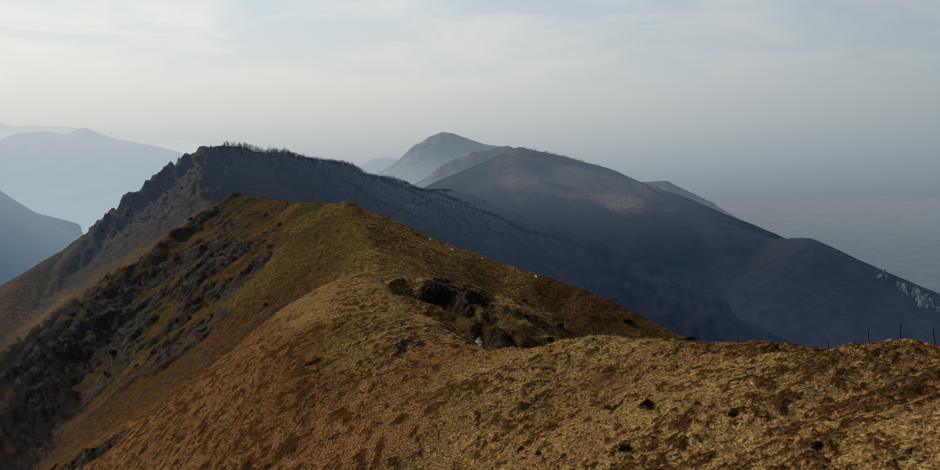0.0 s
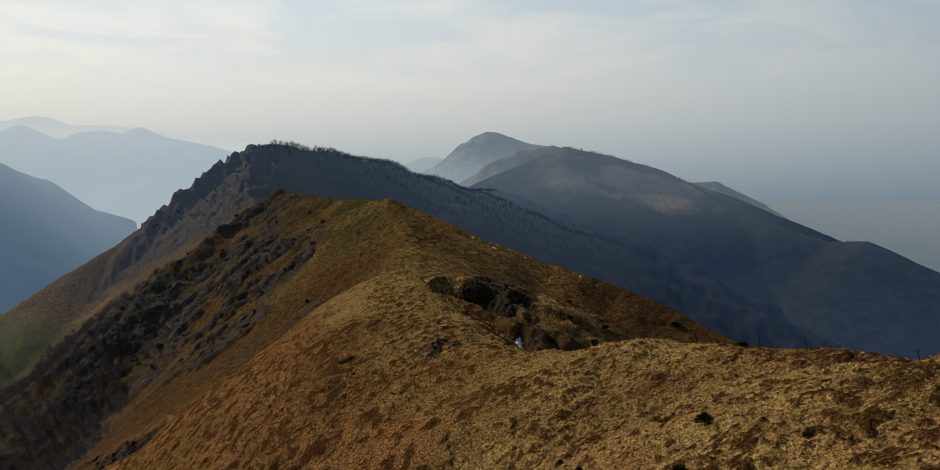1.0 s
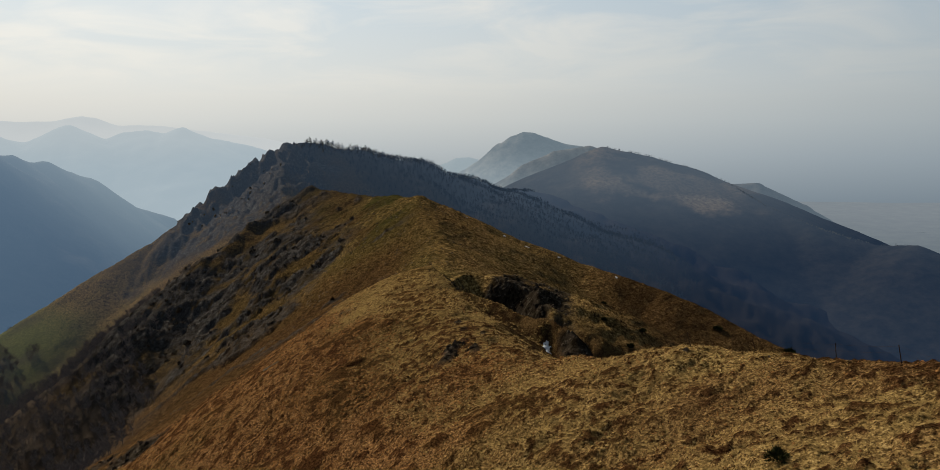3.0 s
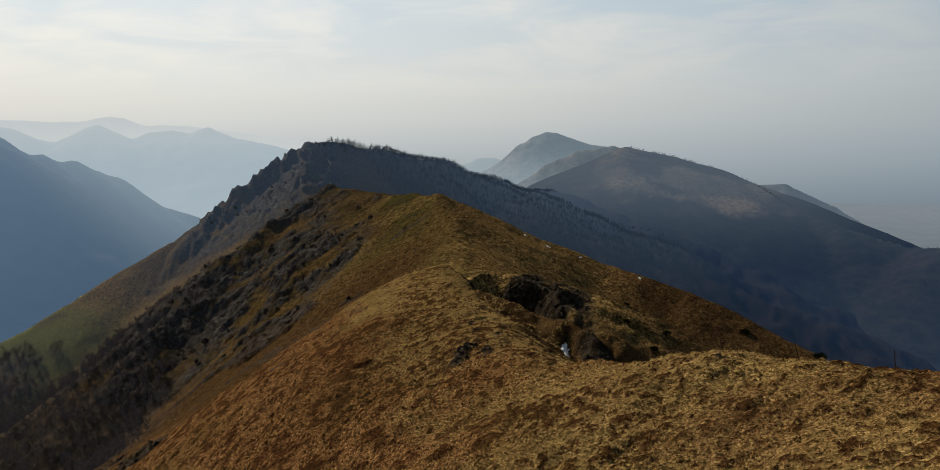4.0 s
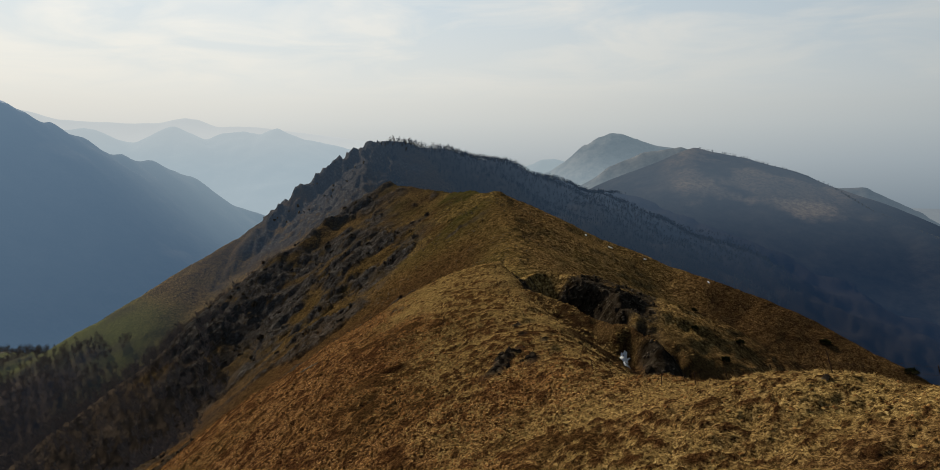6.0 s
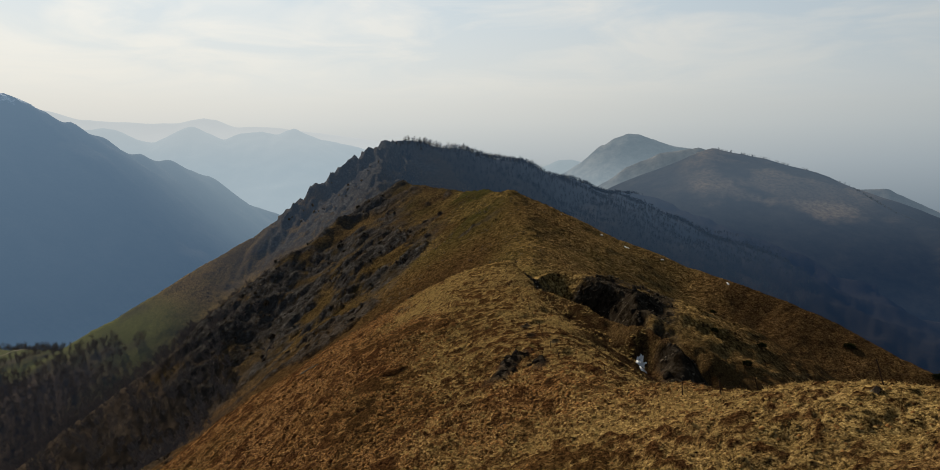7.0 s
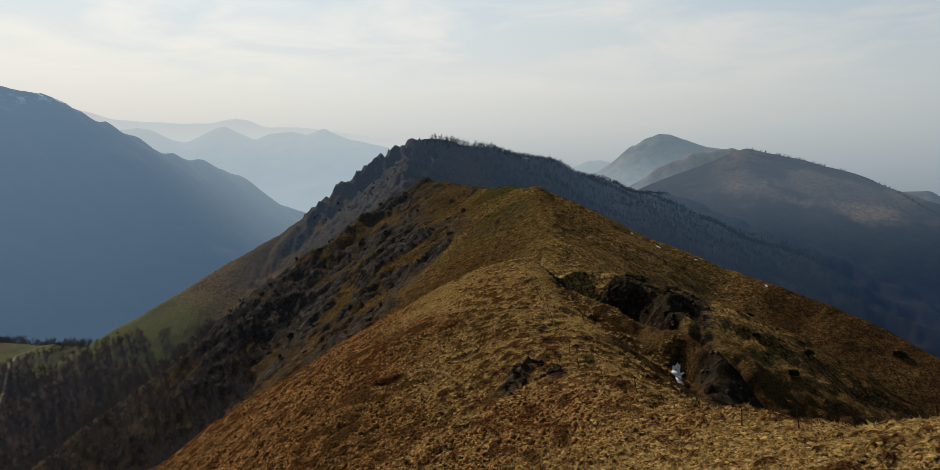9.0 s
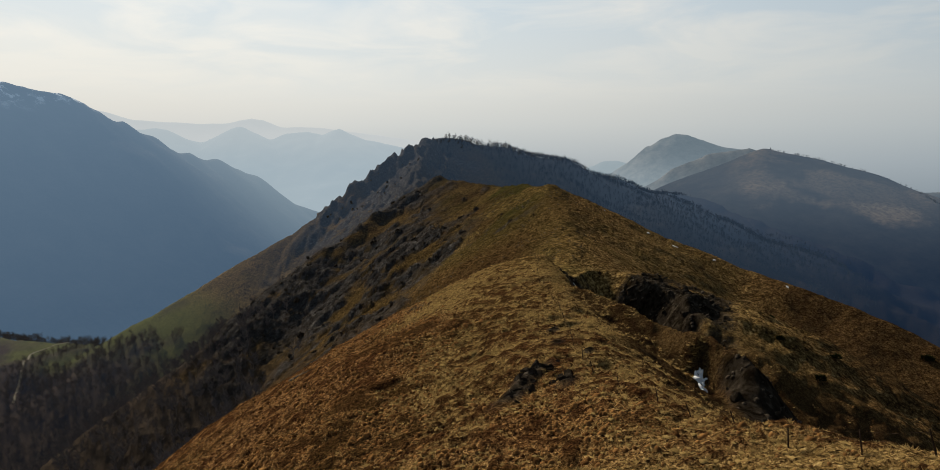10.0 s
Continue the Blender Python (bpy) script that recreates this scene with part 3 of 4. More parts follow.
        size = 0.35 + 0.85 * smooth(154, 170, y) + 1.5 * smooth(280, 450, y) + 2.1 * smooth(800, 950, y)
        h = h + rock * jag * size
        h = h + smooth(700, 1100, y) * fbm(x, y, 120, 5, 43) * 9 * (1 - rock)
    # near rock is darkened for shade, far rock paled for haze
    return h, rock, greenm, russ, woodm, rock * smooth(330, 280, y), 0.1 * rock * smooth(760, 860, y), heath_and_shade, hump


def grid_mesh(name, gx, gy, z, above=None):
    nx, ny = len(gx), len(gy)
    xx, yy = np.meshgrid(gx, gy)
    co = np.stack((xx, yy, z), -1).reshape(-1, 3)
    i = (np.arange(ny - 1)[:, None] * nx + np.arange(nx - 1)[None]).reshape(-1)
    quads = np.stack((i, i + 1, i + nx + 1, i + nx), -1)
    if above is not None:
        quads = quads[co[quads, 2].max(1) > above]
    return raw_mesh(name, co, quads)


def raw_mesh(name, co, faces):
    k = faces.shape[1]
    me = bpy.data.meshes.new(name)
    me.vertices.add(len(co))
    me.vertices.foreach_set("co", co.astype(np.float32).ravel())
    me.loops.add(faces.size)
    me.loops.foreach_set("vertex_index", faces.astype(np.int32).ravel())
    me.polygons.add(len(faces))
    me.polygons.foreach_set("loop_start", np.arange(0, faces.size, k, dtype=np.int32))
    me.update(calc_edges=True)
    me.validate()
    return me


def shade_smooth(me):
    me.polygons.foreach_set("use_smooth", np.ones(len(me.polygons), bool))


# the sheet is a fan of rings round a point behind the start, finest over the ridge
radii = [0.0, 12.0]
while radii[-1] < 4850:
    radii.append(radii[-1] * (1.03 if radii[-1] < 42 else 1.005 if radii[-1] < 62 else 1.003 if radii[-1] < 165 else 1.004 if radii[-1] < 660 else 1.0055 if radii[-1] < 1200 else 1.016) + 0.02)
radii = np.array(radii)
turns = np.radians(np.concatenate((np.linspace(-56, 36, 720, endpoint=False), np.linspace(36, 304, 70, endpoint=False))))
AA, RR = np.meshgrid(turns, radii)
XX, YY = RR * np.sin(AA), RR * np.cos(AA) - 15.0
H, rock, greenm, russ, woodm, shade_and_peat, pale, heath_and_shade, hump = land(XX, YY)
nt_, nr_ = len(turns), len(radii)
ia = (np.arange(nr_ - 1)[:, None] * nt_ + np.arange(nt_)[None]).reshape(-1)
ib = (np.arange(nr_ - 1)[:, None] * nt_ + ((np.arange(nt_) + 1) % nt_)[None]).reshape(-1)
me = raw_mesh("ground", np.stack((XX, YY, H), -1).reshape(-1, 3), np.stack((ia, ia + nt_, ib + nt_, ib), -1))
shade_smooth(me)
# painted haze grows with distance, from about 400 m
for key, v in (("rock", rock), ("green", greenm), ("russet", russ), ("wood", woodm), ("shade_and_peat", shade_and_peat), ("pale", pale), ("heath_and_shade", heath_and_shade), ("meadow", 0.65 * smooth(-205, -235, H) * smooth(-330, -315, H) * smooth(-470, -560, XX) * smooth(540, 600, YY) * smooth(900, 820, YY)), ("far_wood", smooth(700, 900, YY) * smooth(-430, -400, XX)), ("hump", hump), ("clump", (1 - hump) / 0.68 * smooth(260, 215, YY)), ("haze_glow", smooth(380, 1950, np.hypot(XX, YY - 40))), ("tufted", smooth(260, 215, YY) * smooth(-125, -85, XX) * smooth(60, 42, XX))):
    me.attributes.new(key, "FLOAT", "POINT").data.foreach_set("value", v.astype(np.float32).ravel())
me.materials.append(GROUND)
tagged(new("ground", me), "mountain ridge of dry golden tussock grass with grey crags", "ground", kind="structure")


# ---- far hills ----
def far_hill(name, label, line, mat, step, margin, low, seed, rough, round_=25.0, category="mountain", curve=0.0, stretch=90, pasture=None, skirt=True):
    xs, ys = [p[0] for p in line], [p[1] for p in line]
    hx = np.arange(1.0 * min(xs) - margin, max(xs) + margin, step)
    hy = np.arange(1.0 * min(ys) - margin, max(ys) + margin * 0.6, step)
    X, Y = np.meshgrid(hx, hy)
    wx, wy = fbm(X, Y, 400, 4, seed) * rough * 1.5, fbm(X, Y, 400, 4, seed + 3) * rough * 1.5
    below = smooth(15, 180, -ridge(X, Y, [(p[0], p[1], 0, 1, 1) for p in line]))      # gullies begin below the crest
    z = ridge(X + wx * below, Y + wy * below, line, curve, 0.9, round_)
    z = z + fbm(X, Y, stretch, 5, seed + 6) * rough * 0.22 + fbm(X, Y, stretch * 3, 3, seed + 8, 0.5, True) * rough * 0.35 * smooth(0, -120, z - max(p[2] for p in line))
    z = np.maximum(z, low)
    me = grid_mesh(name, hx, hy, z, None if skirt else low + 1)
    shade_smooth(me)
    if pasture:
        me.attributes.new("open", "FLOAT", "POINT").data.foreach_set("value", pasture(X, Y, z).astype(np.float32).ravel())
    me.materials.append(mat)
    return tagged(new(name, me), label, category, kind="structure")


# each hill's haze colour is painted into its own emission
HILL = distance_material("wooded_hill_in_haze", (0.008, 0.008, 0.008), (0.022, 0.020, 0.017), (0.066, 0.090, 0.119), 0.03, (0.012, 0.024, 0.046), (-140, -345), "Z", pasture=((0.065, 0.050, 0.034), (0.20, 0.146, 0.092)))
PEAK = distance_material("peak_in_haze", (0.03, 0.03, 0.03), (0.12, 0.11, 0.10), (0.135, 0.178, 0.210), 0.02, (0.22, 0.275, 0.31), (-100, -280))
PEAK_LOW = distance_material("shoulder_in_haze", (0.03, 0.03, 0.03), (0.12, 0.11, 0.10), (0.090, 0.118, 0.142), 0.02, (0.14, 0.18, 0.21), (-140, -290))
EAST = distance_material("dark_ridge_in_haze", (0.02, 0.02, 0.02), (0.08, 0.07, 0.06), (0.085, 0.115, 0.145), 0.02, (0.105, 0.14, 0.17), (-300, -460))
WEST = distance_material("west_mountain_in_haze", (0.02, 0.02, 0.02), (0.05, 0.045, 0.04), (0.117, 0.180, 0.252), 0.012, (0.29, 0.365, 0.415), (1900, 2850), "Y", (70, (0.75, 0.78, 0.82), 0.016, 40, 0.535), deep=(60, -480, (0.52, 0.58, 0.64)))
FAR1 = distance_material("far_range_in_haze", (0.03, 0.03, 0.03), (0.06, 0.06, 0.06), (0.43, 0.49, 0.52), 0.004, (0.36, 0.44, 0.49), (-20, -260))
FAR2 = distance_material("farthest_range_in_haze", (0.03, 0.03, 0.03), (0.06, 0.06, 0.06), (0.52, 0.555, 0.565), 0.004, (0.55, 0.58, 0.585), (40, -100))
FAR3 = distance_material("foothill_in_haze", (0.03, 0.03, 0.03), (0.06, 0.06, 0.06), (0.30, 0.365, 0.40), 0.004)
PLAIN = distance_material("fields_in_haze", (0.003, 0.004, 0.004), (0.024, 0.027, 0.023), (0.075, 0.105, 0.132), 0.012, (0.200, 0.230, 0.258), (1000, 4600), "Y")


def hill_pasture(x, y, z):
    """Tawny open ground on the upper slopes, brightest above the wood's edge."""
    n = fbm(x, y, 130, 5, 181, 0.6)
    wash = 0.42 * smooth(-225, -165, z + 45 * n) * smooth(-0.55, 0.2, n + 0.1)
    bank = smooth(1.0, 0.45, np.hypot((x - 455) / 130, (y - 2045) / 75) + 0.55 * n)
    bank = np.maximum(bank, 0.7 * smooth(1.0, 0.4, np.hypot((x - 130) / 75, (y - 2060) / 60) + 0.6 * n))
    return np.maximum(wash, bank) * smooth(50, 130, x + 30 * n)


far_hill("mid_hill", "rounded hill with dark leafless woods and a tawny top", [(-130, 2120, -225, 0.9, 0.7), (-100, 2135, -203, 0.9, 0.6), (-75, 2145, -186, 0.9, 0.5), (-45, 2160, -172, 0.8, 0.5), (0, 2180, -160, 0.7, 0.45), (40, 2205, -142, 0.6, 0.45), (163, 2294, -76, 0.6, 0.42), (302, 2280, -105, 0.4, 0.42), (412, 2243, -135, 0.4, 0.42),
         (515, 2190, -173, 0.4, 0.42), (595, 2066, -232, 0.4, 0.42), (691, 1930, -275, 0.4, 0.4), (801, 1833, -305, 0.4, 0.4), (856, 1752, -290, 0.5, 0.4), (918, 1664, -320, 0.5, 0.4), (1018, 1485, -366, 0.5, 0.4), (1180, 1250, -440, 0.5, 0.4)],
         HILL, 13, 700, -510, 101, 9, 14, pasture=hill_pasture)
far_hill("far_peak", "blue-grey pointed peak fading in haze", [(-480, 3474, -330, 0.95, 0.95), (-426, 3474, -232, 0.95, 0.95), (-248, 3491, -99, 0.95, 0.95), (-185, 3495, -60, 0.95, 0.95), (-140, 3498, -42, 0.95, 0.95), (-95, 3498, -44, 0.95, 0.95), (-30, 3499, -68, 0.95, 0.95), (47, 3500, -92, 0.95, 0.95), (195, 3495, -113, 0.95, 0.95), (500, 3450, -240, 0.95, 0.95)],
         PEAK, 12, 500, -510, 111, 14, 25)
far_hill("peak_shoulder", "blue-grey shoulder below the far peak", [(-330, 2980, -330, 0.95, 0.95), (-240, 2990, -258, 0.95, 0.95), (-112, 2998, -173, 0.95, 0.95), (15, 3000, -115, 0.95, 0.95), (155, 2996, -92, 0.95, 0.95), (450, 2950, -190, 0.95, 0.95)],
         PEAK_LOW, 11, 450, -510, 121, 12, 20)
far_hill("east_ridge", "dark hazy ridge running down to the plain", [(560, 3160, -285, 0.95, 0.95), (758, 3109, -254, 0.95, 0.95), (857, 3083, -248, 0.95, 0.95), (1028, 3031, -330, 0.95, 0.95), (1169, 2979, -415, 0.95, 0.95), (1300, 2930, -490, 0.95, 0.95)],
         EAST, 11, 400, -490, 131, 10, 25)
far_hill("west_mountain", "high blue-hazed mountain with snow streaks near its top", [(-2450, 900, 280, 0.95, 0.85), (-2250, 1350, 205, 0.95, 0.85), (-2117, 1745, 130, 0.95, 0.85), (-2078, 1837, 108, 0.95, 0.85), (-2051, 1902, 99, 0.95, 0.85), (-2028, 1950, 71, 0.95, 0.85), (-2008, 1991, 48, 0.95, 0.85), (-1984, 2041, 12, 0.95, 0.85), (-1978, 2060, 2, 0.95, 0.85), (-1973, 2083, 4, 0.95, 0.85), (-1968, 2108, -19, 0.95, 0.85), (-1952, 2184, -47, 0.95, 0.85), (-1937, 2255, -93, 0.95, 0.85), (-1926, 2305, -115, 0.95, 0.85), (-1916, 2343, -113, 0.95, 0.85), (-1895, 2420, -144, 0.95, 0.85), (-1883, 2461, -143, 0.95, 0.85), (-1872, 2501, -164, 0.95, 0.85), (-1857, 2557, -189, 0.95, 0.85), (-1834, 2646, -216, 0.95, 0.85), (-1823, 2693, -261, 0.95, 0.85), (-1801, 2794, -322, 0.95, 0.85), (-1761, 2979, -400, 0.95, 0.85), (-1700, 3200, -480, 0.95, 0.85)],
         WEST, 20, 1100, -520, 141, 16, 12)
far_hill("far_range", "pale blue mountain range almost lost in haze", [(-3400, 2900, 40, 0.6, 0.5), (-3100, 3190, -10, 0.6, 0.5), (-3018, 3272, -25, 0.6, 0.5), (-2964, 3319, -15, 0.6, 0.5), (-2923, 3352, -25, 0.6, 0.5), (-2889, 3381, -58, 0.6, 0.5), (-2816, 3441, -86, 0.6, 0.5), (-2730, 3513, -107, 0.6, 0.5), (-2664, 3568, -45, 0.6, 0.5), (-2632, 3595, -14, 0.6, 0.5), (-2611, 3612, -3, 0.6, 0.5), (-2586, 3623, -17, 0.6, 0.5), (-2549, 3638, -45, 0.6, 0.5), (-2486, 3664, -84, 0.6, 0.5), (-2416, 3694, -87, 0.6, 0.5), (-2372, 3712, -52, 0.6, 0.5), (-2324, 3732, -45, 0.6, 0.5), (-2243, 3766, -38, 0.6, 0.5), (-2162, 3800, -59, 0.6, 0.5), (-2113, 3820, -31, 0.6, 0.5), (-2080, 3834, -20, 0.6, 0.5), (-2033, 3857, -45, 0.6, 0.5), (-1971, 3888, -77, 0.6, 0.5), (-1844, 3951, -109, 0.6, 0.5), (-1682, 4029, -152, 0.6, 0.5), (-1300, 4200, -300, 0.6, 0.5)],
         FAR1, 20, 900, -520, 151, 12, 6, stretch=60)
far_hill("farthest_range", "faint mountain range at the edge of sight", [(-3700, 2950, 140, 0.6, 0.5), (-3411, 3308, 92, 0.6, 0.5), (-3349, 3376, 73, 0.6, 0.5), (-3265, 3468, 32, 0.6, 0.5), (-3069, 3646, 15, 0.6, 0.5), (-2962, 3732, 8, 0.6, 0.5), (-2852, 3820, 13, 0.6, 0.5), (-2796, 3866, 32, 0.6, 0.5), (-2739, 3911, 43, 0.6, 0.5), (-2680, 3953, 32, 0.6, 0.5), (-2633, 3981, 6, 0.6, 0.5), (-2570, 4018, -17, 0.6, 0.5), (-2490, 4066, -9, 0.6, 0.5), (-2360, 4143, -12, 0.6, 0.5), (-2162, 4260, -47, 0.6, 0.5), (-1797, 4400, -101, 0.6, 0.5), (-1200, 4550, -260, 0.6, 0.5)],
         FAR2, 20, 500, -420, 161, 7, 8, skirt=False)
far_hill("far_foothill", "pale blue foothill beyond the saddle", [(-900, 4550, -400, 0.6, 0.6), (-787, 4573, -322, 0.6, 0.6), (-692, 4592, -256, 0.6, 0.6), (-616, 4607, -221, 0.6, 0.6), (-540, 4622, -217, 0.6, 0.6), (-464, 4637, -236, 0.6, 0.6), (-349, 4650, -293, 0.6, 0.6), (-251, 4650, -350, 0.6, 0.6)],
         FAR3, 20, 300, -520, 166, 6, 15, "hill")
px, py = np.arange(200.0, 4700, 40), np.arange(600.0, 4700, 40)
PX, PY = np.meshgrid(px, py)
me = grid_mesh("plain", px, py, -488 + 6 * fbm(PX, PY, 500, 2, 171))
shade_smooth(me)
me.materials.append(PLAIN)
tagged(new("plain", me), "flat farmland of the lowland plain lost in blue haze", "plain", kind="structure")


# ---- small helpers for things ----
def part(name, bm, mat, parent=None, label="", smooth_=False):
    me = bpy.data.meshes.new(name)
    bm.to_mesh(me)
    bm.free()
    if smooth_:
        shade_smooth(me)
    me.materials.append(mat)
    ob = new(name, me)
    ob.parent = parent
    return tagged(ob, label)


def along(line, t):
    seg = [math.hypot(b[0] - a[0], b[1] - a[1]) for a, b in zip(line, line[1:])]
    d = t * sum(seg)
    for (a, b), l in zip(zip(line, line[1:]), seg):
        if d <= l:
            break
        d -= l
    k = min(d / l, 1)
    return [a[i] + (b[i] - a[i]) * k for i in range(3)]


def height(x, y):
    return float(land(np.array([x]), np.array([y]))[0][0])


def scatter(name, templates, spots, sizes, mat, label, category, sink=0.0, lean=None, squash=None):
    """Many small copies of some triangle shapes, joined into one mesh."""
    rng = np.random.default_rng(7)
    cos, tris, base = [], [], 0
    which = rng.integers(0, len(templates), len(spots))
    turn = rng.uniform(0, 2 * math.pi, len(spots))
    for k, (tv, tf) in enumerate(templates):
        sel = np.nonzero(which == k)[0]
        if not len(sel):
            continue
        c, s = np.cos(turn[sel])[:, None], np.sin(turn[sel])[:, None]
        x, y, z = tv[:, 0][None], tv[:, 1][None], tv[:, 2][None]
        size = sizes[sel][:, None]
        vx, vy, vz = (c * x - s * y) * size, (s * x + c * y) * size, z * size * np.ones_like(c)
        if lean is not None:
            vx, vy = vx + lean[sel, 0][:, None] * vz, vy + lean[sel, 1][:, None] * vz
        v = np.stack((vx + spots[sel, 0][:, None], vy + spots[sel, 1][:, None], vz + spots[sel, 2][:, None] - sink * size), -1)
        cos.append(v.reshape(-1, 3))
        f = tf[None] + (np.arange(len(sel)) * len(tv))[:, None, None] + base
        tris.append(f.reshape(-1, 3))
        base += v.shape[0] * v.shape[1]
    me = raw_mesh(name, np.concatenate(cos), np.concatenate(tris))
    me.materials.append(mat)
    return tagged(new(name, me), label, category, kind="stuff")


def sample(count, x0, x1, y0, y1, seed):
    rng = np.random.default_rng(seed)
    x, y = rng.uniform(x0, x1, count), rng.uniform(y0, y1, count)
    h, ro, gr, ru, wo, _, _, _, _ = land(x, y)
    return np.stack((x, y, h), -1), ro, gr, ru, wo, rng


# ---- crags and stones ----
def crag(seed, tall=1.0, cuts=9, mat=None):
    """A broken block of bedded stone, about 1 m across: a ball cut flat by random planes."""
    rng = random.Random(seed)
    bm = bmesh.new()
    bmesh.ops.create_icosphere(bm, subdivisions=3, radius=0.62)
    yaw = rng.uniform(0, 6.28)
    for k in range(cuts):
        a = yaw + (k % 4) * 1.571 + rng.uniform(-0.35, 0.35)
        n = Vector((math.cos(a), math.sin(a), rng.uniform(-0.15, 0.3))) if k % 5 else Vector((rng.uniform(-0.4, 0.4), rng.uniform(-0.4, 0.4), 1))
        n.normalize()
        d = rng.uniform(0.24, 0.44)
        for v in bm.verts:
            over = v.co.dot(n) - d
            if over > 0:
                v.co -= n * over * 0.97
    for v in bm.verts:
        v.co += 0.055 * noise.noise_vector(v.co * 4.5 + Vector((seed * 3.1, 0, 0)))
        v.co.z = v.co.z * tall + 0.12 * tall
    bmesh.ops.dissolve_limit(bm, angle_limit=radians(6), verts=bm.verts, edges=bm.edges)
    bmesh.ops.triangulate(bm, faces=bm.faces)
    me = bpy.data.meshes.new("crag")
    bm.to_mesh(me)
    bm.free()
    me.materials.append(mat or STONE)
    return me


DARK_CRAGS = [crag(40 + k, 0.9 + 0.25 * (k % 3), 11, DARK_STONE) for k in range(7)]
CRAGS = [crag(k, 1.0 + 0.35 * (k % 4)) for k in range(9)]
PALE_CRAGS = [crag(70 + k, 1.2 + 0.3 * (k % 4), 10, PALE_STONE) for k in range(6)]


def place_crags(spots, smin, smax_, label, group, name, seed, lean=22, category="crag", shapes=None, sink=0.28, beds=None):
    rng = random.Random(seed)
    for x, y, z in spots:
        s = rng.uniform(smin, smax_) * rng.choice((0.6, 0.8, 1.0, 1.3))
        ob = new(name, rng.choice(shapes or CRAGS))
        ob.matrix_world = Matrix.Translation((x, y, z - sink * s)) @ Euler((radians(rng.uniform(-lean, lean)), radians(rng.uniform(-lean, lean) - (12 if beds is None else 32)), rng.uniform(0, 6.3) if beds is None else beds + rng.gauss(0, 0.3))).to_matrix().to_4x4() @ Matrix.Diagonal((s * (rng.uniform(0.8, 1.5) if beds is None else rng.uniform(1.6, 3.0)), s, s * rng.uniform(0.8, 1.25), 1))
        tagged(ob, label, category, group)


def pick(pts, keep, n):
    got = pts[keep]
    return got[:n]


pts, ro, gr, ru, wo, rng = sample(4000, -320, -60, 350, 640, 3)
place_crags(pick(pts, (ro > 0.55) & (pts[:, 1] < 585), 280), 0.9, 2.1, "dark grey jagged crag on the steep grassy slope", "crags on the rocky slope", "crag", 31, sink=0.32, beds=0.3)
pts, ro, gr, ru, wo, rng = sample(3000, -520, -380, 880, 1080, 4)
place_crags(pick(pts, (ro > 0.45) & (pts[:, 1] < 1005), 70), 1.6, 3.2, "hazed grey summit crag with vertical cracks", "crags on the summit", "summit_crag", 32, 12, shapes=PALE_CRAGS)
pts, ro, gr, ru, wo, rng = sample(5000, -42, 16, 224, 292, 5)
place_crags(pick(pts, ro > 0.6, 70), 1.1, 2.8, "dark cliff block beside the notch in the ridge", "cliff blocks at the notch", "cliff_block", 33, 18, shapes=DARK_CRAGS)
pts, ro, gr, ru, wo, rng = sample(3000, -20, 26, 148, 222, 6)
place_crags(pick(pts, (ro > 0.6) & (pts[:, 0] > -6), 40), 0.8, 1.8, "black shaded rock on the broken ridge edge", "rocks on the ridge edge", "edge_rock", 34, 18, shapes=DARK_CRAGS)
rng = random.Random(77)
spots = []
for k in range(26):
    t = rng.uniform(0, 1)
    spots.append((-14.4 + 1.2 * t + rng.gauss(0, 0.6), 130.5 + 9.5 * t + rng.gauss(0, 0.5)))
for k in range(8):
    spots.append((-9.8 + rng.gauss(0, 0.8), 134.8 + rng.gauss(0, 1.2)))
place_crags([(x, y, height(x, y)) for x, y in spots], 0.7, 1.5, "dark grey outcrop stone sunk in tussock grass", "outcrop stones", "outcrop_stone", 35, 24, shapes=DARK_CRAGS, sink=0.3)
pts, ro, gr, ru, wo, rng = sample(4000, -190, -44, 180, 262, 8)
place_crags(pick(pts, ro > 0.5, 45), 0.8, 2.2, "dark grey stone in the seam of rock", "stones in the rock seam", "seam_stone", 36, 25, shapes=DARK_CRAGS)
teeth = [(-452, 965), (-470, 930), (-498, 893), (-518, 882), (-533, 843), (-585, 775)]
place_crags([(x, y, height(x, y)) for x, y in teeth], 1.6, 3.2, "grey rock tooth on the skyline of the west ridge", "rock teeth on the west ridge", "rock_tooth", 37, 8, shapes=PALE_CRAGS)

place_crags([(x, y, height(x, y)) for x, y in ((17.8, 98.2), (24.6, 91.3), (25.8, 92.0))], 0.4, 0.55, "pale lichened boulder in the tussock grass", "boulders on the brow", "boulder", 39, 20, "boulder", PALE_CRAGS[:3], 0.2)

# the cliffs' haze is painted in as a faint blue emission
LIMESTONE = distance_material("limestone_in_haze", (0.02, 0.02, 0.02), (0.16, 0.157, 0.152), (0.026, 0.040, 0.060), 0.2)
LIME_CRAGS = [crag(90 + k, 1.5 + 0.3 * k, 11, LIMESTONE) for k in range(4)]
rng = random.Random(91)
spots = []
for k in range(46):
    t = rng.choice((rng.gauss(0.12, 0.05), rng.gauss(0.5, 0.08), rng.gauss(0.9, 0.12), rng.gauss(0.9, 0.12)))
    side = rng.gauss(0, 7)
    spots.append((937 + 42 * t - side, 1592 - 135 * t - 0.4 * side, -339 - 39 * t - 0.35 * side))
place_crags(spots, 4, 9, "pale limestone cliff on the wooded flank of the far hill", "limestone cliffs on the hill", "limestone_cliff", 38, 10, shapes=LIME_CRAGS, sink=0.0)

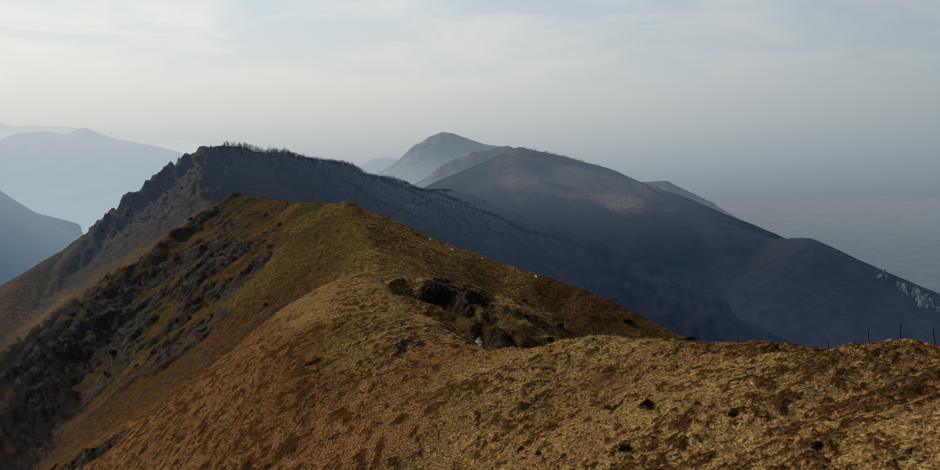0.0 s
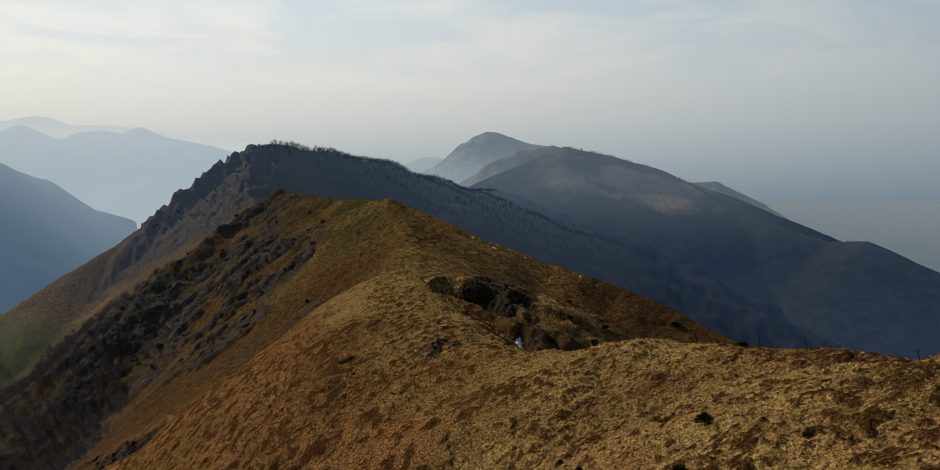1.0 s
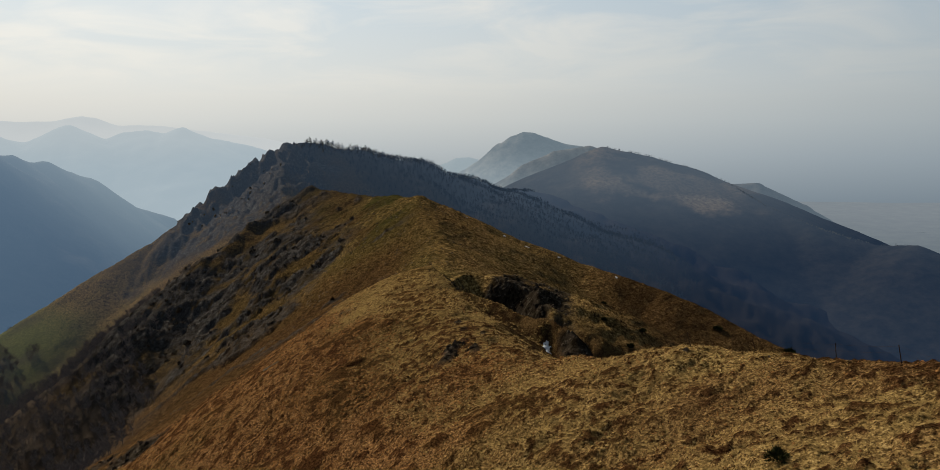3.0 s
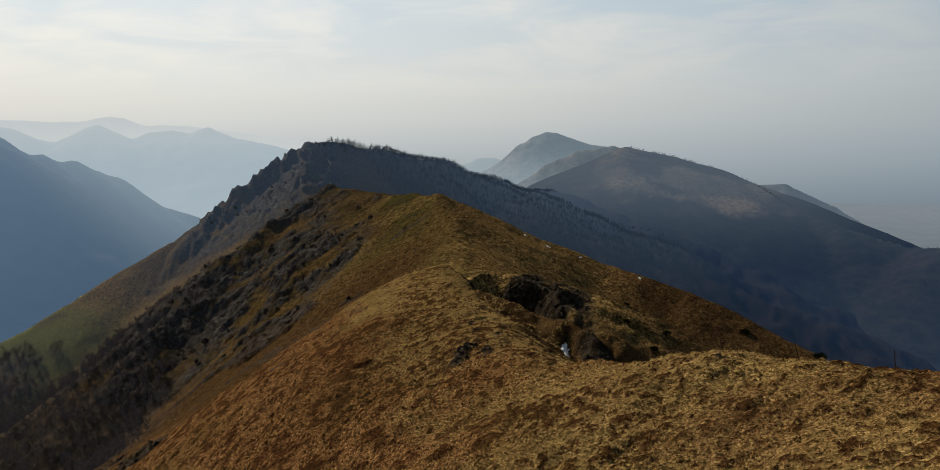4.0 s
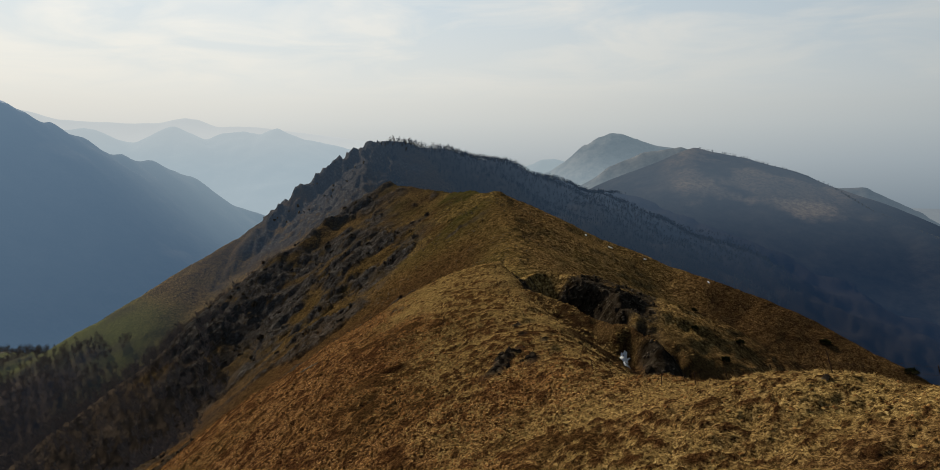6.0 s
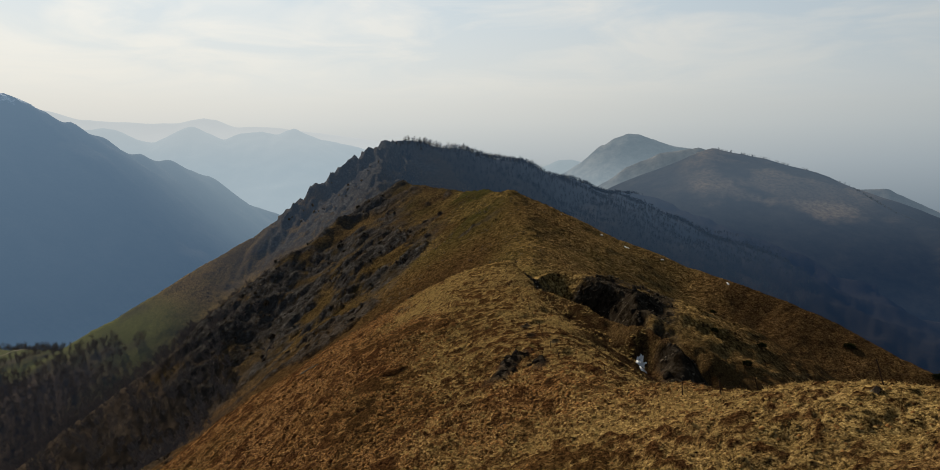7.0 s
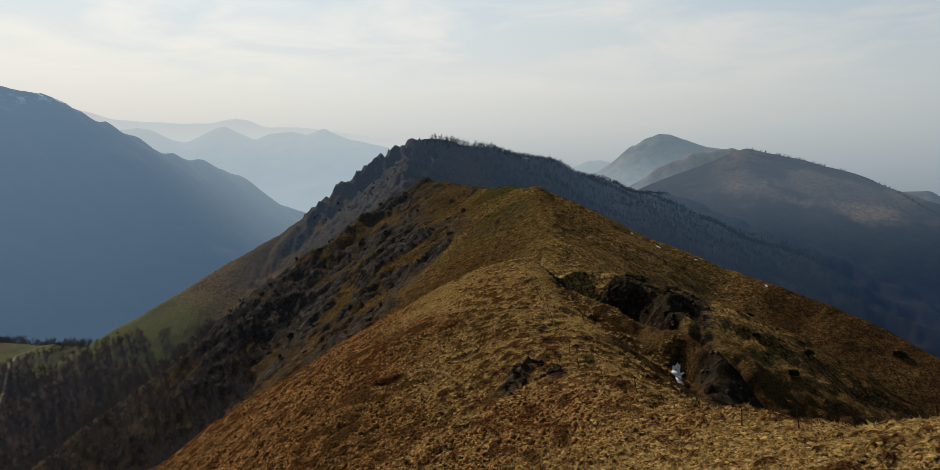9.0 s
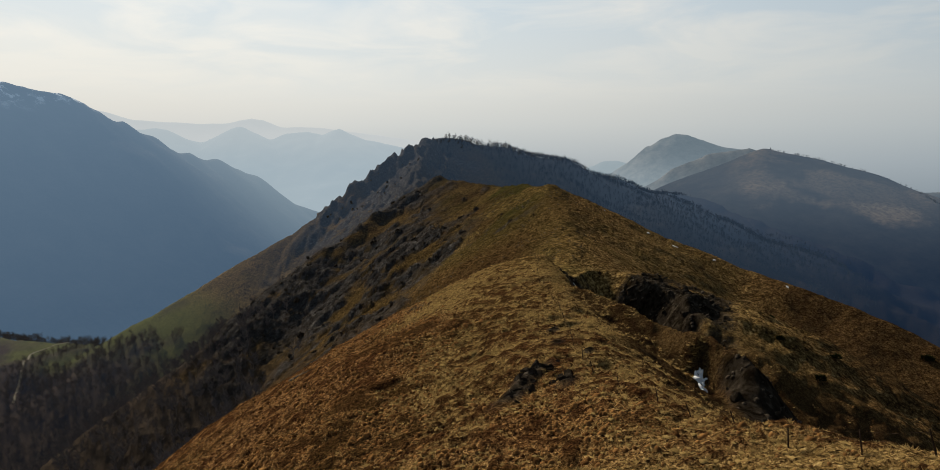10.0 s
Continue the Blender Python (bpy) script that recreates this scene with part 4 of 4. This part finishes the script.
# loose stones among the crags
def pebble(seed):
    r = random.Random(seed)
    bm = bmesh.new()
    bmesh.ops.create_icosphere(bm, subdivisions=1, radius=0.6)
    for v in bm.verts:
        v.co = Vector((v.co.x * r.uniform(0.6, 1.2), v.co.y * r.uniform(0.6, 1.2), v.co.z * r.uniform(0.5, 1.3)))
    bmesh.ops.triangulate(bm, faces=bm.faces)
    v, f = np.array([v.co[:] for v in bm.verts]), np.array([[q.index for q in p.verts] for p in bm.faces])
    bm.free()
    return v, f


rough_v, rough_s = [], []
for box, limit, lo, hi, sd in (((6000, -330, -100, 340, 640), 0.4, 0.3, 1.05, 41), ((4000, -46, 26, 148, 295), 0.4, 0.25, 0.9, 43), ((5000, -190, -44, 178, 264), 0.3, 0.3, 1.1, 44)):
    pts, ro, gr, ru, wo, rng = sample(*box, sd)
    pts = pts[ro > limit]
    rough_v.append(pts)
    rough_s.append(rng.uniform(lo, hi, len(pts)) * rng.choice((0.6, 0.8, 1.0, 1.2), len(pts)))
pts, ro, gr, ru, wo, rng = sample(4000, -185, -40, 320, 500, 45)
pts = pts[fbm(pts[:, 0], pts[:, 1], 16, 3, 46) > 0.22]
rough_v.append(pts)
rough_s.append(rng.uniform(0.25, 0.9, len(pts)))
rough_v, rough_s = np.concatenate(rough_v), np.concatenate(rough_s)
scatter("loose_stones", [pebble(k) for k in range(7)], rough_v, rough_s, STONE, "broken grey stones strewn over the rocky slopes", "stones", sink=0.1, lean=np.random.default_rng(9).uniform(-0.4, 0.4, (len(rough_v), 2)) + np.array((0.5, 0.3)))

# ---- tussock grass ----
def tuft(seed, blades=5, flat=1.0):
    """A grass hummock about 1 m across: an uneven cushion with bent blades round it."""
    r = np.random.default_rng(seed)
    tx, ty = r.uniform(-0.12, 0.12, 2)
    v, f = [(tx, ty, r.uniform(0.32, 0.5) * flat)], []
    rings = ((0.3, 0.27), (0.5, -0.12)) if flat > 0.5 else ((0.48, -0.1),)
    for ring, (rad, z) in enumerate(rings):
        for k in range(6):
            a = 6.2832 * (k + 0.5 * ring) / 6 + r.uniform(-0.25, 0.25)
            q = rad * r.uniform(0.7, 1.3)
            v.append((q * math.cos(a) + tx * (1 - ring), q * math.sin(a) + ty * (1 - ring), (z + r.uniform(-0.09, 0.09)) * flat))
    for k in range(6):
        j = (k + 1) % 6
        f.append((0, 1 + k, 1 + j))
        if len(rings) > 1:
            f += [(1 + k, 7 + k, 1 + j), (1 + j, 7 + k, 7 + j)]
    for k in range(blades):
        a, out, up, w = r.uniform(0, 6.28), r.uniform(0.35, 0.85), r.uniform(0.12, 0.42), r.uniform(0.05, 0.10)
        c, s = math.cos(a), math.sin(a)
        bx, by = 0.25 * c, 0.25 * s
        n = len(v)
        v += [(bx - s * w, by + c * w, 0.0), (bx + s * w, by - c * w, 0.0), (bx + c * out, by + s * out, up)]
        f += [(n, n + 1, n + 2)]
    return np.array(v), np.array(f)


TUFTS = [tuft(k, 3) for k in range(12)]
MATS = [tuft(50 + k, 10, 0.42) for k in range(12)]
golden, russet_ = [], []
for count, box, sd in ((90000, (-48, 48, 26, 170), 11), (50000, (-110, 0, 100, 252), 12), (5000, (-12, 40, 130, 240), 13)):
    pts, ro, gr, ru, wo, rng = sample(count, *box, sd)
    lie = land(pts[:, 0], pts[:, 1])
    thick = lie[8] - 0.3 * smooth(0.15, 0.5, lie[7]) * (pts[:, 0] > -8) - 0.72 + 0.12 * fbm(pts[:, 0], pts[:, 1], 6, 3, 61)
    pts, ru = pts[(ro < 0.3) & (thick > 0.0)], ru[(ro < 0.3) & (thick > 0.0)]
    red = rng.uniform(0, 1, len(pts)) < np.clip(ru * 1.1 + 0.03 + 0.35 * smooth(6, 20, pts[:, 0]) * smooth(74, 94, pts[:, 1]), 0, 1)
    golden.append(pts[~red])
    russet_.append(pts[red])
for name, got, mat_, label in (("tussock_grass", golden, TUSSOCK, "bleached golden tussock grass covering the ridge"), ("russet_grass", russet_, RUSSET_GRASS, "dry russet grass hummocks on the slope")):
    mats = name == "tussock_grass"
    got = np.concatenate(got)
    got = got[np.random.default_rng(4).permutation(len(got))[:27000]]
    rng = np.random.default_rng(3)
    scatter(name, MATS if mats else TUFTS, got, rng.uniform(0.22, 0.56, len(got)) * ((0.75 if mats else 0.5) + (0.25 if mats else 0.5) * smooth(90, 135, got[:, 1])) * np.where(rng.uniform(0, 1, len(got)) < 0.1, 1.5, 1.0), mat_, label, "grass", lean=rng.uniform(-0.35, 0.35, (len(got), 2)))

# ---- bare trees ----
def limb(bm, a, b, r0, r1, sides=4):
    a, b = Vector(a), Vector(b)
    q = (b - a).to_track_quat("Z", "Y").to_matrix()
    ring = []
    for p, r in ((a, r0), (b, r1)):
        ring.append([bm.verts.new(p + q @ Vector((r * math.cos(6.283 * k / sides), r * math.sin(6.283 * k / sides), 0))) for k in range(sides)])
    for k in range(sides):
        bm.faces.new((ring[0][k], ring[0][(k + 1) % sides], ring[1][(k + 1) % sides], ring[1][k]))


def tree_meshes(seed, tall=9.0):
    r = random.Random(seed)
    tb, cb = bmesh.new(), bmesh.new()
    p, lean = Vector((0, 0, -0.4)), Vector((r.uniform(-0.12, 0.12), r.uniform(-0.12, 0.12), 1))
    n, rad = 4, 0.16
    nodes = []
    for k in range(n):
        q = p + (lean + Vector((r.uniform(-0.15, 0.15), r.uniform(-0.15, 0.15), 0))) * tall * 0.2
        limb(tb, p, q, rad, rad * 0.78, 6)
        rad *= 0.78
        p = q
        nodes.append((p.copy(), rad))
    for k in range(13):
        base, br = nodes[r.choice((0, 0, 1, 1, 2, 2, 3))]
        a, up = r.uniform(0, 6.28), r.uniform(0.5, 1.7)
        ln = tall * r.uniform(0.22, 0.38)
        end = base + Vector((math.cos(a), math.sin(a), up)).normalized() * ln
        limb(tb, base, end, br * 0.6, br * 0.25)
        for j in range(34):
            t = r.uniform(0.25, 1.0)
            s = base.lerp(end, t)
            d = Vector((math.cos(a) + r.uniform(-1, 1), math.sin(a) + r.uniform(-1, 1), r.uniform(0.0, 1.3))).normalized()
            tip = s + d * tall * r.uniform(0.07, 0.17)
            side = d.cross(Vector((r.uniform(-1, 1), r.uniform(-1, 1), 0.3))).normalized() * 0.08
            vs = [cb.verts.new(c) for c in (s - side, s + side, tip)]
            cb.faces.new(vs)
    return tb, cb


def bare_tree(seed, tall):
    root = new("bare_tree")
    tb, cb = tree_meshes(seed, tall)
    part("trunk", tb, BARK, root)
    part("crown", cb, TWIGS, root, "leafless grey-brown twigs")
    return tagged(root, "leafless grey-brown tree on the wooded crest", "tree", "bare trees on the crest")


protos = [bare_tree(200 + k, 8.5 + k) for k in range(6)]
rng = random.Random(12)
spots = []
for k in range(290):
    x, y, _ = along(RIDGE_WOOD[:6], 0.06 + 0.94 * rng.uniform(0, 1) ** 1.3)
    spots.append((x + rng.gauss(0, 9) + 3, y + rng.gauss(0, 9) - 3))
for k, (x, y) in enumerate(spots):
    m = Matrix.Translation((x, y, height(x, y) - 1.0)) @ Matrix.Rotation(rng.uniform(0, 6.28), 4, "Z")
    if k < len(protos):
        protos[k].matrix_world = m
    else:
        t = copy_thing(protos[k % len(protos)], m)
        t.scale = (rng.uniform(0.55, 0.95),) * 3

# woods on the slopes
def small_tree(seed, twigs, wide):
    r = np.random.default_rng(seed)
    v, f = [(-0.014, 0, -0.05), (0.014, 0, -0.05), (0.0, 0.0, 0.75), (0, -0.014, -0.05), (0, 0.014, -0.05), (0.0, 0.0, 0.7)], [(0, 1, 2), (3, 4, 5)]
    for k in range(twigs):
        a, z0 = r.uniform(0, 6.28), r.uniform(0.22, 0.8)
        full = 1.25 - abs(z0 - 0.5) * 1.4
        reach, rise, w = r.uniform(0.08, 0.27) * full, r.uniform(0.10, 0.30), wide * r.uniform(0.4, 1.0)
        c, s = math.cos(a), math.sin(a)
        j = r.uniform(-0.05, 0.05, 2)
        n = len(v)
        v += [(j[0], j[1], z0), (c * reach * 0.7 - s * w, s * reach * 0.7 + c * w, z0 + rise * 0.5), (c * reach, s * reach, z0 + rise)]
        f.append((n, n + 1, n + 2))
    return np.array(v), np.array(f)


pts, ro, gr, ru, wo, rng = sample(24000, -700, -180, 180, 800, 14)
keep = (wo > 0.35) | ((pts[:, 2] < -205) & (pts[:, 0] > -560) & (pts[:, 1] < 720) & (gr < 0.45))
keep &= ~((pts[:, 0] > -650) & (pts[:, 1] > 680))
line = np.array([along(SADDLE, t)[:2] for t in np.linspace(0.10, 0.9, 620)]) + np.random.default_rng(18).normal(0, 9, (620, 2)) + np.array((0, 24))
pts = np.concatenate((pts[keep][:6000], np.stack((line[:, 0], line[:, 1], land(line[:, 0], line[:, 1])[0]), -1)))
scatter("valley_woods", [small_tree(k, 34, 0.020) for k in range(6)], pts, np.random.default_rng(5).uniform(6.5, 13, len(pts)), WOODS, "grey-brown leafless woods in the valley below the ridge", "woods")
pts, ro, gr, ru, wo, rng = sample(36000, -420, 500, 800, 1750, 15)
pts = pts[(wo > 0.4) & ~((pts[:, 0] < -372) & (pts[:, 1] < 1140)) & (pts[:, 2] > -240 - 70 * rng.uniform(0, 1, len(pts)))][:9500]
line = np.array([along(RIDGE_WOOD[:7], t)[:2] for t in np.linspace(0.19, 1, 2600)]) + np.random.default_rng(16).normal(0, 10, (2600, 2))
pts = np.concatenate((pts, np.stack((line[:, 0], line[:, 1], land(line[:, 0], line[:, 1])[0] - 0.8), -1)))
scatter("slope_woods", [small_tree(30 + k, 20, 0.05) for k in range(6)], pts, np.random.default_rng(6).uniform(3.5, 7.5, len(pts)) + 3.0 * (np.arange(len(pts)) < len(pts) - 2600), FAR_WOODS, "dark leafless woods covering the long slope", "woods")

crest = [(163, 2294, 0), (302, 2280, 0), (412, 2243, 0), (515, 2190, 0), (595, 2066, 0), (691, 1930, 0), (801, 1833, 0), (856, 1752, 0)]
CREST_Z = [(163, -76), (302, -105), (412, -135), (515, -173), (595, -232), (691, -275), (801, -305), (856, -290)]
rng = np.random.default_rng(19)
at = np.clip(np.concatenate((rng.uniform(0, 1, 260), rng.normal(0.52, 0.04, 160), rng.normal(0.8, 0.06, 120))), 0, 1)
line = np.array([along(crest, t)[:2] for t in at]) + rng.normal(0, 5, (len(at), 2))
line = np.stack((line[:, 0], line[:, 1], np.interp(line[:, 0], [p[0] for p in CREST_Z], [p[1] for p in CREST_Z]) - 3), -1)
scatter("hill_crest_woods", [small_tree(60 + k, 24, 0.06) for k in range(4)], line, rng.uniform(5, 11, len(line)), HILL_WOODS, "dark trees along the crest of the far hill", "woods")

# ---- snow, shrubs, fence ----
def snow_patch(x, y, long, wide, turn, label, seed):
    bm = bmesh.new()
    rings, n = 5, 44
    c, s = math.cos(turn), math.sin(turn)
    vs = []
    for i in range(rings + 1):
        row = []
        for k in range(n):
            a = 6.2832 * k / n
            edge = 1 + 0.5 * noise.noise(Vector((math.cos(a) * 1.6 + seed, math.sin(a) * 1.6, 0))) + 0.26 * noise.noise(Vector((math.cos(a) * 4 + seed, math.sin(a) * 4, 3))) + 0.08 * noise.noise(Vector((math.cos(a) * 9 + seed, math.sin(a) * 9, 6)))
            r = edge * (i / rings if i < rings else 1.02)
            u, v = math.cos(a) * r * long / 2, math.sin(a) * r * wide / 2 * (0.75 + 0.5 * abs(math.cos(a + seed)))
            row.append((x + c * u - s * v, y + s * u + c * v))
        vs.append(row)
    hs = land(np.array([[p[0] for p in row] for row in vs]), np.array([[p[1] for p in row] for row in vs]))[0]
    verts = [[bm.verts.new((p[0], p[1], hs[i, k] + (0.14 * (1 - (i / rings) ** 3) + 0.08 if i < rings else -0.25))) for k, p in enumerate(row)] for i, row in enumerate(vs)]
    for i in range(rings):
        for k in range(n):
            bm.faces.new((verts[i][k], verts[i + 1][k], verts[i + 1][(k + 1) % n], verts[i][(k + 1) % n]))
    bmesh.ops.remove_doubles(bm, verts=bm.verts, dist=0.01)
    me = bpy.data.meshes.new("snow_patch")
    bm.to_mesh(me)
    bm.free()
    shade_smooth(me)
    me.materials.append(SNOW)
    return tagged(new("snow_patch", me), label, "snow", "snow patches")


snow_patch(2.1, 165.2, 3.4, 1.8, 1.75, "white snow patch on the shaded slope", 1)
snow_patch(2.75, 162.1, 2.6, 1.1, 1.95, "small lower lobe of the snow patch on the shaded slope", 5)
snow_patch(-32.0, 264, 2.8, 0.9, 0.1, "small white snow patch in the notch", 2)
for k, (x, y, l) in enumerate(((-33, 292, 3.5), (-27, 466, 2.6), (-12, 462, 3.4), (8, 455, 2.0), (42, 438, 2.4), (-52, 470, 2.0))):
    snow_patch(x, y, l, l * 0.5, k * 1.3, "thin remnant of snow on the far spur", 10 + k)


def shrub(x, y, size, seed, label="low dark green juniper shrub in dry grass", group="shrubs"):
    r = random.Random(seed)
    bm = bmesh.new()
    for k in range(420):
        a, e = r.uniform(0, 6.28), r.uniform(0.05, 1.5)
        d = Vector((math.cos(a) * math.cos(e), math.sin(a) * math.cos(e), math.sin(e) * 0.75))
        p = d * size * 0.5 * r.uniform(0.55, 1.0) * (0.8 + 0.4 * noise.noise(d * 2.3 + Vector((seed, 0, 0))))
        t = p + (d + Vector((r.uniform(-0.6, 0.6), r.uniform(-0.6, 0.6), r.uniform(0, 0.7)))) * size * 0.13
        w = d.cross(Vector((r.uniform(-1, 1), r.uniform(-1, 1), 0.4))).normalized() * size * 0.035
        bm.faces.new([bm.verts.new(c) for c in (p - w, p + w, t)])
    for k in range(5):
        a = r.uniform(0, 6.28)
        limb(bm, (0, 0, -0.1), (math.cos(a) * size * 0.3, math.sin(a) * size * 0.3, size * 0.3), size * 0.03, size * 0.012)
    ob = part("shrub", bm, SHRUB)
    ob.location = (x, y, height(x, y))
    return tagged(ob, label, "shrub", group)


for k, (x, y, size) in enumerate(((17.1, 64.1, 1.9), (13.1, 55.8, 1.5), (5.7, 72.7, 1.0), (7.0, 67.3, 0.9), (21.4, 54.1, 1.1), (19.6, 37.3, 0.9))):
    shrub(x, y, size, 1 + k)
for k, (x, y, s) in enumerate(((21.2, 256.8, 2.8), (35.3, 264, 3.0), (28.7, 243.6, 3.2), (30, 300, 2.6), (33, 411, 3.5), (92, 396, 6), (124, 380, 7))):
    shrub(x, y, s, 20 + k, "dark rounded bush on the brown far slope", "bushes on the far slope")


def fence():
    root = new("fence")
    r = random.Random(5)
    tops = []
    line = [(41, 36), (40, 45), (39.4, 51), (38.2, 55.6), (36.4, 57.4), (35.6, 60.4), (34.6, 65), (33.6, 73), (32.3, 81.5), (29.6, 87.8), (24.4, 95), (18.6, 99.5), (15.2, 104), (12.1, 106.8), (9.4, 108.1), (6.5, 110.8), (4.2, 117.6), (1.5, 123.4), (-1.1, 127.5), (-4.5, 130.8), (-7.7, 137.4),
            (-9.5, 142), (-11.5, 148), (-13, 154), (-15, 161), (-17, 168), (-19.5, 176), (-22, 184), (-25, 193), (-27.5, 201), (-29, 207), (-30.5, 213), (-32, 219), (-32.8, 223), (-33.6, 227), (-34.2, 230), (-35, 233), (-36.2, 235), (-37.5, 236.5)]
    for x, y in line:
        z = max(height(x + dx, y) for dx in (-0.4, 0, 0.4)) - 0.1
        tall, ax, ay = r.uniform(1.05, 1.4) + (0.35 if y < 100 else 0.0), r.gauss(0.03, 0.12), r.gauss(-0.36, 0.13)
        bm = bmesh.new()
        limb(bm, (0, 0, -0.8), (0, 0, tall), 0.045, 0.038, 5)
        bm.faces.new([v for v in bm.verts if v.co.z > tall - 0.01])
        post = part("post", bm, IRON, root)
        m = Matrix.Translation((x, y, z)) @ Euler((ax, ay + 0.12, 0)).to_matrix().to_4x4()
        post.matrix_world = m
        tops.append([m @ Vector((0, 0, tall * f)) for f in (0.55, 0.9)])
    for f in range(2):
        bm = bmesh.new()
        for a, b in zip(tops, tops[1:]):
            mid = a[f].lerp(b[f], 0.5) - Vector((0, 0, 0.08))
            limb(bm, a[f], mid, 0.006, 0.006, 3)
            limb(bm, mid, b[f], 0.006, 0.006, 3)
        part("wire", bm, IRON, root, "thin rusty wire")
    return tagged(root, "old leaning iron stake fence along the grassy crest", "fence")


fence()


def track():
    """The pale track over the green saddle."""
    bm = bmesh.new()
    line = [(-640, 560), (-668, 590), (-700, 622), (-742, 655), (-775, 690), (-770, 722), (-740, 745)]
    rows = []
    for i in range(61):
        x, y, _ = along([(a, b, 0) for a, b in line], i / 60)
        x2, y2, _ = along([(a, b, 0) for a, b in line], min(1, i / 60 + 0.01))
        d = Vector((x2 - x, y2 - y, 0))
        d = d.normalized() if d.length > 0 else Vector((0, 1, 0))
        w = 1.3
        rows.append([bm.verts.new((x + sd * d.y * w, y - sd * d.x * w, height(x + sd * d.y * w, y - sd * d.x * w) + 0.5)) for sd in (-1, 0, 1)])
    for a, b in zip(rows, rows[1:]):
        for k in range(2):
            bm.faces.new((a[k], a[k + 1], b[k + 1], b[k]))
    ob = part("track", bm, TRACK)
    return tagged(ob, "pale gravel track winding over the green saddle", "track", kind="structure")


track()


# ---- fallen wood and the summit cairn ----
def fallen_trunk(x, y, long, turn, label):
    bm = bmesh.new()
    p = Vector((0, 0, 0.1))
    for k in range(5):
        q = p + Vector((long / 5, 0.06 * long * math.sin(k * 1.7), 0.02))
        limb(bm, p, q, 0.16 * (1 - 0.15 * k), 0.16 * (0.85 - 0.15 * k), 6)
        if k in (2, 3):
            limb(bm, q, q + Vector((0.5, 0.7 if k == 2 else -0.6, 0.35)), 0.06, 0.02, 4)
        p = q
    ob = part("fallen_trunk", bm, TRACK)
    z0, z1 = height(x, y), height(x + long * math.cos(turn), y + long * math.sin(turn))
    ob.matrix_world = Matrix.Translation((x, y, z0 + 0.05)) @ Euler((0, -math.atan2(z1 - z0, long), turn)).to_matrix().to_4x4()
    return tagged(ob, label, "dead trunk", "fallen trunks")


fallen_trunk(-112, 205, 6.5, 0.9, "bleached fallen trunk on the brown slope")
fallen_trunk(-62, 168, 4.0, 0.5, "pale dead branch lying in russet grass")


def cairn():
    bm = bmesh.new()
    r = random.Random(8)
    for k in range(16):
        a, lev = r.uniform(0, 6.28), k / 16
        m = Matrix.Translation((math.cos(a) * 0.7 * (1 - lev), math.sin(a) * 0.7 * (1 - lev), 0.2 + lev * 1.9)) @ Euler((r.uniform(0, 3), r.uniform(0, 3), 0)).to_matrix().to_4x4()
        bmesh.ops.create_icosphere(bm, subdivisions=1, radius=0.45 * (1.1 - 0.6 * lev), matrix=m)
    ob = part("cairn", bm, STONE)
    x, y = -360, 1136
    ob.location = (x, y, height(x, y))
    return tagged(ob, "small stone cairn on the wooded summit", "cairn")


cairn()
